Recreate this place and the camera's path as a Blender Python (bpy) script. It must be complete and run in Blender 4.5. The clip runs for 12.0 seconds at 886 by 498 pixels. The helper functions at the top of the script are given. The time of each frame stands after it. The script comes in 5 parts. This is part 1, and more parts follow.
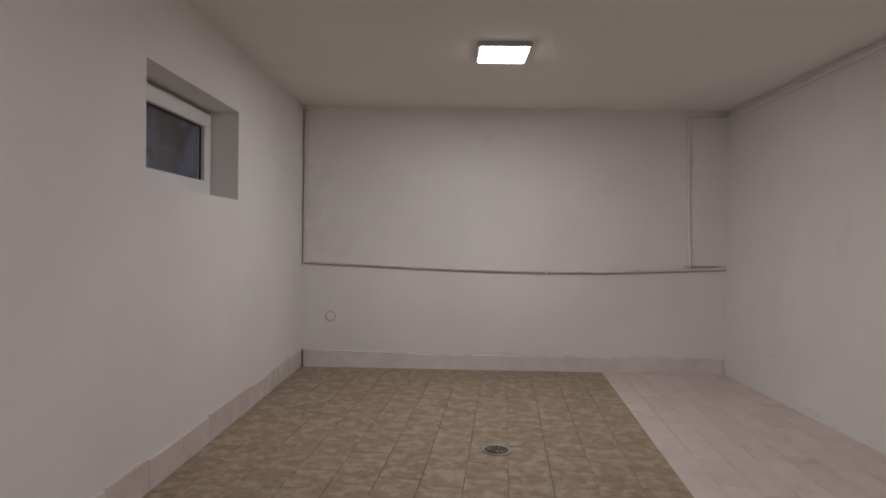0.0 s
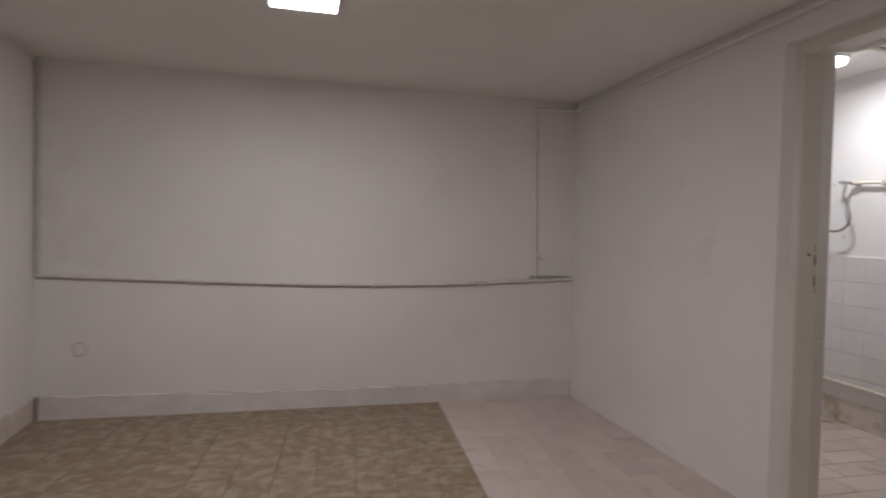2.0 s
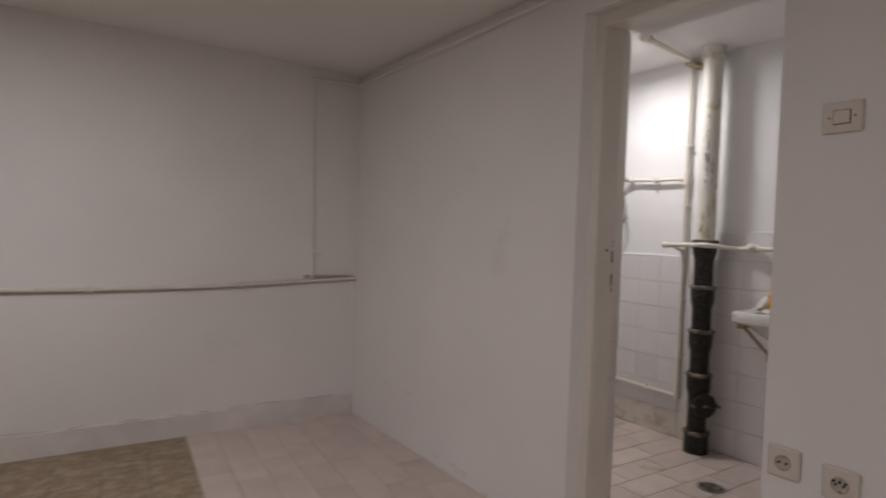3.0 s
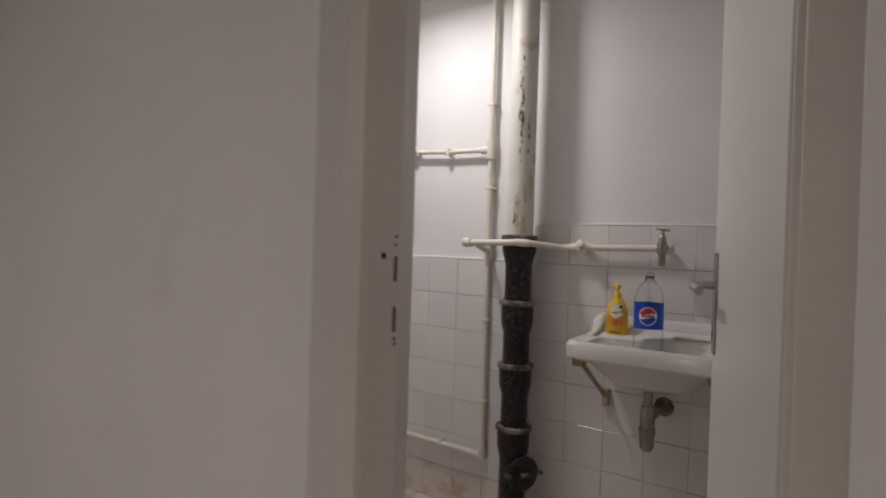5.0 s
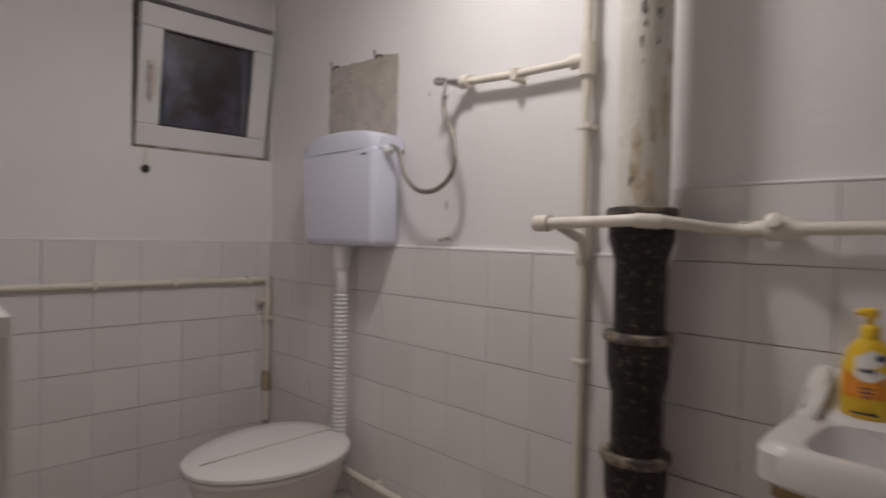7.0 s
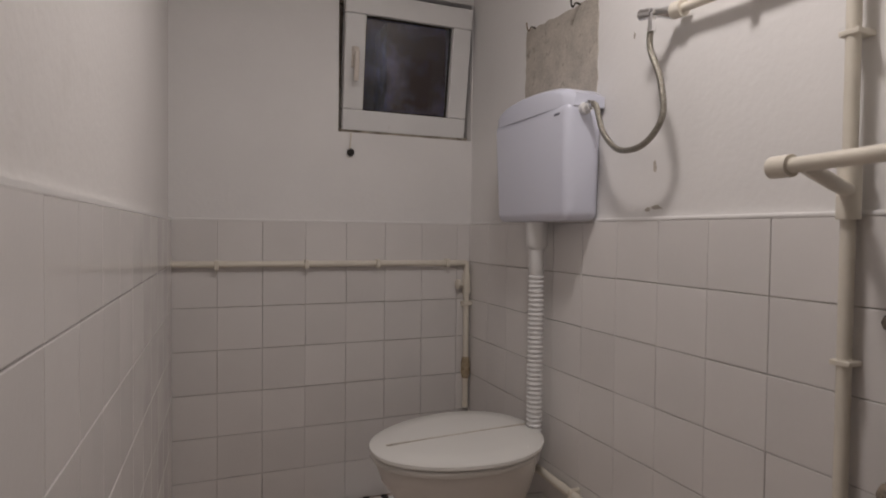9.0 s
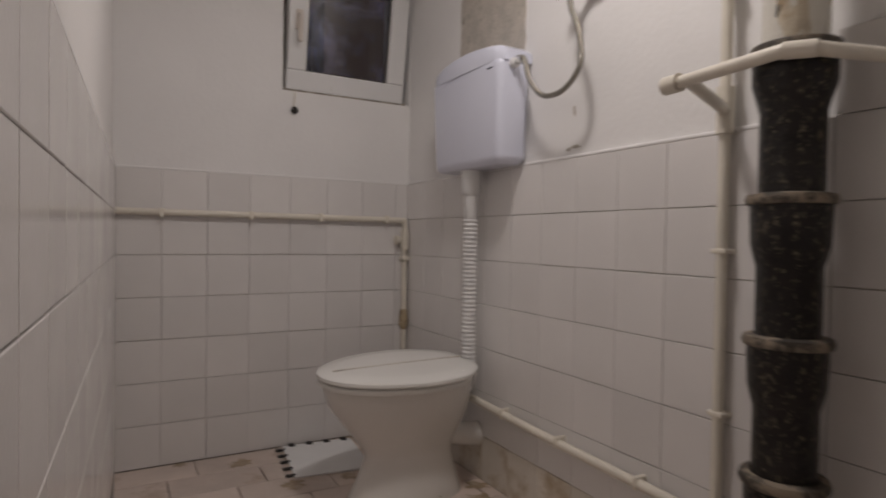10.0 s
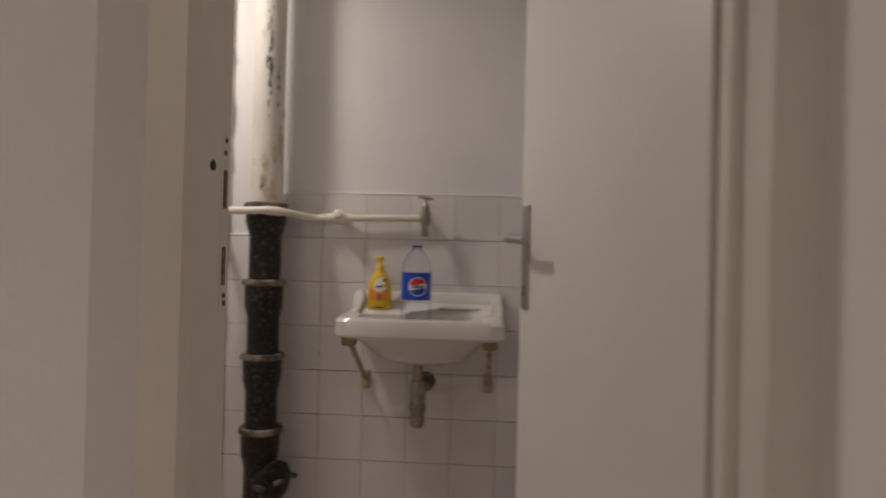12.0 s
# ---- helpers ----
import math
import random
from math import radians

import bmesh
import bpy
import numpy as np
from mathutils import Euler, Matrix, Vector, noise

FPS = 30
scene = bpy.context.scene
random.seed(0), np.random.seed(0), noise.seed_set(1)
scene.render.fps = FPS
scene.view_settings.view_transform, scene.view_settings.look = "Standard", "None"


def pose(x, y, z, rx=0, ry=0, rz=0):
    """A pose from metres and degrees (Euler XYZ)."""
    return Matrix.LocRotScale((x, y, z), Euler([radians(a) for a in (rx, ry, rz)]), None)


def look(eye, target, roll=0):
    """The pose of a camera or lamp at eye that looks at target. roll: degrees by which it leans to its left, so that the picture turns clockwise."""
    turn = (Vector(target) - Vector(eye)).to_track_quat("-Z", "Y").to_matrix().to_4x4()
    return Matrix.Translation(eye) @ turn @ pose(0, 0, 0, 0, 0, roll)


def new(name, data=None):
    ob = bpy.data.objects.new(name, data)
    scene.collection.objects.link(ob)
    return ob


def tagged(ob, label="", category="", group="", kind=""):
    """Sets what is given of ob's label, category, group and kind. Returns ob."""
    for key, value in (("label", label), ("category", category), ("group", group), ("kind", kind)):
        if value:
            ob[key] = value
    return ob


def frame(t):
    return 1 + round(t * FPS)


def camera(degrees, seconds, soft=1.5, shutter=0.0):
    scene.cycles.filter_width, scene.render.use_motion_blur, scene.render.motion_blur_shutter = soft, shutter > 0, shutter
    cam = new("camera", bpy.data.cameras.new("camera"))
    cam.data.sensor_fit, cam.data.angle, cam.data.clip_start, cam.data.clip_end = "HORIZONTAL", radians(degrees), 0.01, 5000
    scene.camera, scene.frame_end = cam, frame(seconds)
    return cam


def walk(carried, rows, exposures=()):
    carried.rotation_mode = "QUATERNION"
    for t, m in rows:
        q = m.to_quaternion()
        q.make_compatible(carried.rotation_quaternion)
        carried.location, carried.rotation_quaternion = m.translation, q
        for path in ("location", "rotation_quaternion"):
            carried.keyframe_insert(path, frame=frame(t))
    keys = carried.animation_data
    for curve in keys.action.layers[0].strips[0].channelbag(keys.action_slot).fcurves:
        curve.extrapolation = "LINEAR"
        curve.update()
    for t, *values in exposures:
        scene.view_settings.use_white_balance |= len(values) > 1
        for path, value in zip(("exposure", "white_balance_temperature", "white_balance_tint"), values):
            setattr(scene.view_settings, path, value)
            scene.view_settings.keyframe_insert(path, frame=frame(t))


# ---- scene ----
cam = camera(73.9, 12.0, soft=1.8, shutter=0.5)

PATH = [
    (0, (-3.831, -5.203, 1.088), (-3.866, -3.203, 1.058), 0.9),
    (0.5, (-3.882, -5.101, 1.097), (-3.887, -3.101, 1.075), 1.0),
    (1, (-3.83, -4.877, 1.097), (-3.695, -2.882, 1.077), 1.2),
    (1.5, (-3.757, -4.6, 1.126), (-3.457, -2.624, 1.098), 1.1),
    (2, (-3.575, -4.299, 1.205), (-3.09, -2.36, 1.151), 1.4),
    (2.5, (-3.399, -4.006, 1.225), (-2.584, -2.181, 1.161), 2.0),
    (3, (-3.236, -3.768, 1.182), (-2.12, -2.109, 1.138), 2.2),
    (3.2, (-3.185, -3.644, 1.188), (-1.937, -2.082, 1.148), 1.9),
    (5, (-2.233, -2.911, 1.176), (-0.592, -1.768, 1.156), 1.8),
    (5.5, (-1.949, -2.803, 1.189), (-0.25, -1.748, 1.169), 1.9),
    (6, (-1.692, -2.707, 1.158), (0.003, -1.646, 1.14), 1.8),
    (6.5, (-1.51, -2.567, 1.153), (0.14, -1.437, 1.128), 1.7),
    (7, (-1.28, -2.406, 1.149), (0.116, -0.975, 1.105), 1.2),
    (7.5, (-1.148, -2.307, 1.144), (-0.081, -0.616, 1.09), 0.9),
    (7.7, (-1.114, -2.281, 1.146), (-0.14, -0.535, 1.094), 0.9),
    (9.3, (-1.069, -2.306, 1.002), (-0.312, -0.455, 0.948), 0.6),
    (9.5, (-1.102, -2.342, 0.946), (-0.302, -0.51, 0.899), 0.6),
    (10, (-1.169, -2.427, 0.87), (-0.196, -0.681, 0.831), 0.9),
    (10.5, (-1.319, -2.512, 0.849), (0.096, -1.099, 0.843), 1.9),
    (11, (-1.533, -2.567, 0.905), (0.248, -1.657, 0.898), 1.7),
    (11.5, (-1.806, -2.591, 1.003), (0.117, -2.042, 1.006), 1.5),
    (12, (-2.095, -2.544, 1.058), (-0.099, -2.42, 1.075), 1.4),
]
walk(cam, [(t, look(eye, target, roll)) for t, eye, target, roll in PATH],
     exposures=[(0.0, -0.32, 6120, 13), (2.0, -0.45, 6120, 14), (3.0, -0.50, 6250, 14), (4.9, -0.68, 6380, 15), (6.5, -0.84, 6520, 16), (7.5, -0.90, 6480, 15), (9.5, -0.88, 6700, 16), (10.0, -0.80, 6700, 16), (10.5, -0.70, 6750, 16), (11.0, -0.55, 6850, 16), (11.5, -0.72, 7000, 17), (12.0, -0.66, 7050, 17)])

# plan, metres: bathroom corner (east wall, north wall) at the origin
XW, XD, XB = -5.11, -1.55, -1.178       # room west wall, room east wall, bathroom west wall
XJ = -1.25                             # where the slanting bathroom wall meets the doorway
YR, YS, YBS = -0.24, -6.6, -2.92       # room north wall, room south wall, bathroom south wall
CEIL = 2.2                             # room ceiling
BCEIL = 2.31                           # bathroom ceiling
TILE = 0.158
DADO = 7 * TILE
JL, JR = -2.20, -2.915                 # door opening
HEAD = 2.02

# ---------------------------------------------------------------- light
world = bpy.data.worlds.new("dusk")
world.use_nodes = True
scene.world = world
wn = world.node_tree.nodes
sky = wn.new("ShaderNodeTexSky")
sky.sky_type = "NISHITA"
sky.sun_disc = False
sky.sun_elevation = radians(2)
sky.sun_rotation = radians(120)
world.node_tree.links.new(sky.outputs[0], wn["Background"].inputs[0])
wn["Background"].inputs[1].default_value = 0.15


def lamp(name, place, size, watts, colour, shape="SQUARE"):
    data = bpy.data.lights.new(name, "AREA")
    data.shape, data.size, data.energy, data.color = shape, size, watts, colour
    ob = new(name, data)
    ob.matrix_world = pose(*place)
    return ob


LAMPS = ((-3.56, -1.755), (-3.56, -5.0))      # two ceiling lamps along the room
for lx, ly in LAMPS:
    lamp("room_lamp_light", (lx, ly, 2.158), 0.26, 17, (1.0, 0.95, 0.9))
lamp("bathroom_lamp_light", (-0.53, -1.44, 2.248), 0.18, 14, (1.0, 0.97, 0.93), "DISK")

# ---------------------------------------------------------------- materials


def mat(name, colour, rough=0.6, metal=0.0, var=0.06, scale=6.0, fine=90.0, bump=0.15, dirt=None, dirt_amount=0.0, dirt_scale=3.0, island=0.0, spec=0.5, coat=0.0):
    m = bpy.data.materials.new(name)
    m.use_nodes = True
    n, l = m.node_tree.nodes, m.node_tree.links
    b = n["Principled BSDF"]
    b.inputs["Roughness"].default_value = rough
    b.inputs["Metallic"].default_value = metal
    b.inputs["Specular IOR Level"].default_value = spec
    b.inputs["Coat Weight"].default_value = coat
    co = n.new("ShaderNodeTexCoord")
    big = n.new("ShaderNodeTexNoise")
    big.inputs["Scale"].default_value, big.inputs["Detail"].default_value = scale, 6
    small = n.new("ShaderNodeTexNoise")
    small.inputs["Scale"].default_value, small.inputs["Detail"].default_value = fine, 4
    place = co.outputs["Object"]
    if island:
        own = n.new("ShaderNodeObjectInfo")
        move = n.new("ShaderNodeVectorMath")
        move.operation = "MULTIPLY_ADD"
        l.new(own.outputs["Random"], move.inputs[0])
        move.inputs[1].default_value = (41, 67, 23)
        l.new(place, move.inputs[2])
        place = move.outputs[0]
    for t in (big, small):
        l.new(place, t.inputs["Vector"])
    ramp = n.new("ShaderNodeValToRGB")
    ramp.color_ramp.elements[0].position, ramp.color_ramp.elements[1].position = 0.3, 0.7
    ramp.color_ramp.elements[0].color = [c * (1 - var) for c in colour] + [1]
    ramp.color_ramp.elements[1].color = [min(1, c * (1 + var)) for c in colour] + [1]
    l.new(big.outputs["Fac"], ramp.inputs[0])
    out = ramp.outputs[0]
    grain = n.new("ShaderNodeMix")
    grain.data_type, grain.blend_type = "RGBA", "OVERLAY"
    grain.inputs["Factor"].default_value = min(0.5, var * 1.5)
    l.new(out, grain.inputs["A"])
    l.new(small.outputs["Fac"], grain.inputs["B"])
    out = grain.outputs["Result"]
    if island:
        info = n.new("ShaderNodeObjectInfo")
        hsv = n.new("ShaderNodeHueSaturation")
        ma = n.new("ShaderNodeMapRange")
        ma.inputs["To Min"].default_value, ma.inputs["To Max"].default_value = 1 - island, 1 + island
        l.new(info.outputs["Random"], ma.inputs["Value"])
        l.new(ma.outputs[0], hsv.inputs["Value"])
        l.new(out, hsv.inputs["Color"])
        out = hsv.outputs[0]
    if dirt:
        dn = n.new("ShaderNodeTexNoise")
        dn.inputs["Scale"].default_value, dn.inputs["Detail"].default_value, dn.inputs["Roughness"].default_value = dirt_scale, 10, 0.65
        l.new(place, dn.inputs["Vector"])
        dr = n.new("ShaderNodeValToRGB")
        dr.color_ramp.elements[0].position, dr.color_ramp.elements[1].position = 1 - dirt_amount - 0.07, 1 - dirt_amount + 0.07
        l.new(dn.outputs["Fac"], dr.inputs[0])
        mx = n.new("ShaderNodeMix")
        mx.data_type = "RGBA"
        l.new(dr.outputs[0], mx.inputs["Factor"])
        l.new(out, mx.inputs["A"])
        mx.inputs["B"].default_value = (*dirt, 1)
        out = mx.outputs["Result"]
    l.new(out, b.inputs["Base Color"])
    if bump:
        bp = n.new("ShaderNodeBump")
        bp.inputs["Strength"].default_value, bp.inputs["Distance"].default_value = bump, 0.004
        l.new(small.outputs["Fac"], bp.inputs["Height"])
        l.new(bp.outputs[0], b.inputs["Normal"])
        rr = n.new("ShaderNodeMapRange")
        rr.inputs["To Min"].default_value, rr.inputs["To Max"].default_value = max(0.02, rough - 0.08), min(1, rough + 0.08)
        l.new(big.outputs["Fac"], rr.inputs["Value"])
        l.new(rr.outputs[0], b.inputs["Roughness"])
    return m


def glow(name, colour, strength):
    m = bpy.data.materials.new(name)
    m.use_nodes = True
    b = m.node_tree.nodes["Principled BSDF"]
    b.inputs["Base Color"].default_value = (0.9, 0.9, 0.9, 1)
    b.inputs["Emission Color"].default_value = (*colour, 1)
    b.inputs["Emission Strength"].default_value = strength
    return m


def glass(name, tint=(1, 1, 1), rough=0.02):
    m = bpy.data.materials.new(name)
    m.use_nodes = True
    b = m.node_tree.nodes["Principled BSDF"]
    b.inputs["Base Color"].default_value = (*tint, 1)
    b.inputs["Transmission Weight"].default_value = 1
    b.inputs["Roughness"].default_value = rough
    b.inputs["IOR"].default_value = 1.45
    return m


WALL = mat("white_wall_paint", (0.81, 0.785, 0.768), 0.85, var=0.035, scale=1.7, fine=60, bump=0.22, dirt=(0.70, 0.67, 0.64), dirt_amount=0.3, dirt_scale=1.1)
CEILING = mat("white_ceiling_paint", (0.83, 0.805, 0.78), 0.9, var=0.03, scale=1.4, fine=70, bump=0.2)
PLASTER = mat("bathroom_white_paint", (0.79, 0.775, 0.765), 0.75, var=0.035, scale=2.5, fine=55, bump=0.22, dirt=(0.55, 0.5, 0.46), dirt_amount=0.2, dirt_scale=4)
BARE = mat("bare_grey_plaster", (0.47, 0.43, 0.38), 0.9, var=0.14, scale=14, fine=120, bump=0.5, dirt=(0.3, 0.27, 0.23), dirt_amount=0.36, dirt_scale=25)
GROUT = mat("grout", (0.50, 0.46, 0.41), 0.9, var=0.2, scale=6, fine=120, bump=0.3)
GROUT_DARK = mat("floor_grout", (0.25, 0.20, 0.15), 0.95, var=0.3, scale=5, fine=110, bump=0.3)
TILE_W = mat("white_glazed_tile", (0.74, 0.715, 0.70), 0.17, var=0.03, scale=4, fine=140, bump=0.03, island=0.035, dirt=(0.6, 0.54, 0.47), dirt_amount=0.2, dirt_scale=5)
TILE_PINK = mat("pale_pink_floor_tile", (0.66, 0.56, 0.515), 0.5, var=0.07, scale=7, fine=150, bump=0.08, island=0.05, dirt=(0.5, 0.41, 0.36), dirt_amount=0.33, dirt_scale=4)
TILE_BATH = mat("stained_pink_floor_tile", (0.62, 0.52, 0.46), 0.42, var=0.1, scale=7, fine=130, bump=0.1, island=0.08, dirt=(0.36, 0.26, 0.18), dirt_amount=0.36, dirt_scale=3.5)
TILE_BEIGE = mat("mottled_beige_floor_tile", (0.285, 0.215, 0.138), 0.5, var=0.2, scale=22, fine=130, bump=0.1, island=0.06, dirt=(0.41, 0.335, 0.24), dirt_amount=0.47, dirt_scale=14)
SKIRT = mat("painted_skirting", (0.72, 0.675, 0.645), 0.75, var=0.08, scale=6, fine=90, bump=0.3, dirt=(0.55, 0.48, 0.42), dirt_amount=0.3, dirt_scale=7)
SKIRT_TILE = mat("pink_skirting_tile", (0.65, 0.565, 0.53), 0.5, var=0.07, scale=8, fine=90, bump=0.15, island=0.06, dirt=(0.74, 0.72, 0.70), dirt_amount=0.42, dirt_scale=6)
WOOD_PAINT = mat("cream_gloss_paint", (0.69, 0.645, 0.585), 0.38, var=0.05, scale=3, fine=40, bump=0.08, dirt=(0.55, 0.49, 0.41), dirt_amount=0.24, dirt_scale=3)
DOOR_PAINT = mat("off_white_door_paint", (0.72, 0.69, 0.655), 0.36, var=0.03, scale=2, fine=60, bump=0.06)
PIPE_PAINT = mat("cream_painted_pipe", (0.74, 0.69, 0.60), 0.4, var=0.06, scale=12, fine=90, bump=0.12, dirt=(0.5, 0.42, 0.3), dirt_amount=0.27, dirt_scale=14)
ROOM_PIPE = mat("aged_painted_pipe", (0.70, 0.655, 0.60), 0.6, var=0.1, scale=10, fine=90, bump=0.2, dirt=(0.5, 0.43, 0.35), dirt_amount=0.33, dirt_scale=9)
UPVC = mat("white_plastic_frame", (0.76, 0.755, 0.75), 0.35, var=0.03, scale=6, fine=90, bump=0.04, dirt=(0.5, 0.46, 0.4), dirt_amount=0.25, dirt_scale=7)
# Grime, darkened further for the shade in the gaps round the sash.
GRIMY_SHADE = mat("grimy_shaded_frame", (0.34, 0.30, 0.25), 0.6, var=0.25, scale=12, fine=90, bump=0.3, dirt=(0.12, 0.09, 0.06), dirt_amount=0.45, dirt_scale=16)
CISTERN = mat("white_cistern_plastic", (0.70, 0.72, 0.83), 0.22, var=0.015, scale=3, fine=80, bump=0.02)
CERAMIC = mat("white_sanitary_ceramic", (0.74, 0.715, 0.68), 0.2, var=0.03, scale=5, fine=70, bump=0.03, coat=0.15, dirt=(0.6, 0.53, 0.43), dirt_amount=0.22, dirt_scale=6)
SEAT = mat("white_plastic_lid", (0.77, 0.76, 0.73), 0.25, var=0.02, scale=4, fine=90, bump=0.02)
IRON = mat("black_tarred_iron", (0.014, 0.012, 0.011), 0.4, var=0.4, scale=16, fine=60, bump=0.9, dirt=(0.15, 0.122, 0.088), dirt_amount=0.385, dirt_scale=90, spec=0.35)
IRON_RIM = mat("dusty_iron_rim", (0.05, 0.042, 0.034), 0.6, var=0.35, scale=20, fine=80, bump=0.7, dirt=(0.27, 0.22, 0.165), dirt_amount=0.47, dirt_scale=26)
STACK = mat("peeling_white_stack_paint", (0.72, 0.69, 0.62), 0.5, var=0.08, scale=8, fine=60, bump=0.5, dirt=(0.46, 0.37, 0.23), dirt_amount=0.36, dirt_scale=8)
RUST_PAINT = mat("rust_stained_paint", (0.60, 0.53, 0.41), 0.6, var=0.15, scale=14, fine=70, bump=0.4, dirt=(0.40, 0.29, 0.17), dirt_amount=0.42, dirt_scale=20)
TILE_LOW = mat("limescaled_white_tile", (0.68, 0.63, 0.56), 0.3, var=0.08, scale=6, fine=120, bump=0.08, island=0.05, dirt=(0.44, 0.34, 0.22), dirt_amount=0.40, dirt_scale=5)
HOLE = mat("rusty_dark_hole", (0.14, 0.095, 0.065), 0.7, var=0.35, scale=40, fine=120, bump=0.4, dirt=(0.30, 0.22, 0.15), dirt_amount=0.38, dirt_scale=60)
TAR = mat("bare_tar_patch", (0.05, 0.045, 0.04), 0.7, var=0.3, scale=30, fine=90, bump=0.5, dirt=(0.4, 0.36, 0.3), dirt_amount=0.36, dirt_scale=40)
CHROME = mat("chrome", (0.72, 0.72, 0.73), 0.16, 1.0, var=0.05, scale=10, fine=80, bump=0.02)
STEEL = mat("dull_steel", (0.46, 0.45, 0.44), 0.36, 1.0, var=0.12, scale=14, fine=90, bump=0.08)
TARNISH = mat("tarnished_chrome", (0.34, 0.31, 0.27), 0.38, 0.85, var=0.25, scale=22, fine=90, bump=0.25, dirt=(0.20, 0.16, 0.11), dirt_amount=0.38, dirt_scale=40)
BRASS = mat("worn_brass", (0.34, 0.25, 0.13), 0.45, 0.85, var=0.2, scale=18, fine=80, bump=0.2)
RUST = mat("rusty_painted_bracket", (0.45, 0.36, 0.24), 0.6, 0.2, var=0.2, scale=20, fine=80, bump=0.3, dirt=(0.14, 0.08, 0.04), dirt_amount=0.42, dirt_scale=22)
RUST_STAIN = mat("rust_stain", (0.40, 0.29, 0.17), 0.7, var=0.3, scale=30, fine=90, bump=0.1)
FLOOR_STAIN = mat("brown_floor_stain", (0.36, 0.27, 0.18), 0.5, var=0.25, scale=25, fine=90, bump=0.1, dirt=(0.52, 0.43, 0.35), dirt_amount=0.45, dirt_scale=22)
DARK = mat("dark_gap", (0.03, 0.027, 0.025), 0.8, var=0.2, scale=20, fine=90, bump=0.2)
PLASTIC = mat("cream_switch_plastic", (0.66, 0.60, 0.54), 0.4, var=0.03, scale=9, fine=80, bump=0.02)
WHITE_BOARD = mat("white_board", (0.80, 0.80, 0.80), 0.4, var=0.03, scale=9, fine=80, bump=0.05)
# Brown of cracks and scuffs, and of the painted shade under the heating pipe.
LINE = mat("crack_and_shade_brown", (0.46, 0.41, 0.35), 0.9, var=0.3, scale=40, fine=120, bump=0.2)
SOAP_Y = mat("yellow_bottle", (0.86, 0.55, 0.03), 0.3, var=0.04, scale=20, fine=80, bump=0.0)
SOAP_O = mat("orange_label_art", (0.85, 0.30, 0.03), 0.35, var=0.04, scale=20, fine=80, bump=0.0)
SOAP_W = mat("white_label_art", (0.85, 0.82, 0.74), 0.35, var=0.02, scale=20, fine=80, bump=0.0)
INK = mat("dark_blue_ink", (0.03, 0.035, 0.09), 0.4, var=0.05, scale=20, fine=80, bump=0.0)
BLUE = mat("bright_blue_label", (0.006, 0.07, 0.48), 0.35, var=0.03, scale=15, fine=80, bump=0.0)
RED = mat("red_print", (0.70, 0.03, 0.03), 0.35, var=0.03, scale=15, fine=80, bump=0.0)
WHITE_P = mat("white_print", (0.82, 0.82, 0.82), 0.35, var=0.02, scale=15, fine=80, bump=0.0)
CAP = mat("dark_blue_cap", (0.01, 0.04, 0.24), 0.35, var=0.03, scale=15, fine=80, bump=0.0)
HOSE = mat("braided_steel_hose", (0.33, 0.31, 0.27), 0.35, 0.8, var=0.2, scale=160, fine=400, bump=0.6)
# The blue of dusk light is put into the yard's base colour.
DUSK = mat("dusk_tinted_yard", (0.24, 0.31, 0.66), 0.9, var=0.45, scale=3.5, fine=25, bump=0.3, dirt=(0.11, 0.12, 0.18), dirt_amount=0.5, dirt_scale=2.2)
LAMP_ON = glow("lit_diffuser", (1.0, 0.96, 0.92), 12.0)
LAMP_BODY = mat("grey_lamp_body", (0.42, 0.40, 0.40), 0.45, var=0.04, scale=8, fine=80, bump=0.03)
PANE = glass("window_glass", (0.86, 0.88, 0.95))
PET = glass("clear_plastic", (0.98, 0.985, 1.0), 0.03)
PET.node_tree.nodes["Principled BSDF"].inputs["IOR"].default_value = 1.4

# ---------------------------------------------------------------- mesh helpers


def finish(name, bm, material, smooth=False):
    me = bpy.data.meshes.new(name)
    bmesh.ops.recalc_face_normals(bm, faces=bm.faces)
    bm.to_mesh(me)
    bm.free()
    me.materials.append(material)
    if smooth:
        me.polygons.foreach_set("use_smooth", [True] * len(me.polygons))
        me.set_sharp_from_angle(angle=radians(40))
    return me


def part(name, bm, material, parent, label="", smooth=False):
    ob = new(name, finish(name, bm, material, smooth))
    ob.parent = parent
    if label:
        ob["label"] = label
    return ob


def solid(name, bm, material, label, category, kind="", group="", smooth=False):
    return tagged(new(name, finish(name, bm, material, smooth)), label, category, group, kind)


def thing(name, label, category, at=(0, 0, 0), kind="", group=""):
    ob = new(name)
    ob.matrix_world = pose(*at)
    ob.empty_display_size = 0.05
    return tagged(ob, label, category, group, kind)


def box(bm, a, b, bevel=0.0, seg=2, m=None):
    lo = Vector([min(p, q) for p, q in zip(a, b)])
    hi = Vector([max(p, q) for p, q in zip(a, b)])
    mm = Matrix.LocRotScale((lo + hi) / 2, None, hi - lo)
    vs = bmesh.ops.create_cube(bm, size=1, matrix=(m @ mm) if m else mm)["verts"]
    if bevel:
        es = list({e for v in vs for e in v.link_edges})
        bmesh.ops.bevel(bm, geom=es, offset=bevel, segments=seg, affect="EDGES", profile=0.5)


def prism(bm, pts, z0, z1):
    """Upright prism over a plan outline."""
    lo = [bm.verts.new((x, y, z0)) for x, y in pts]
    hi = [bm.verts.new((x, y, z1)) for x, y in pts]
    bm.faces.new(lo)
    bm.faces.new(hi)
    for i in range(len(pts)):
        j = (i + 1) % len(pts)
        bm.faces.new((lo[i], lo[j], hi[j], hi[i]))


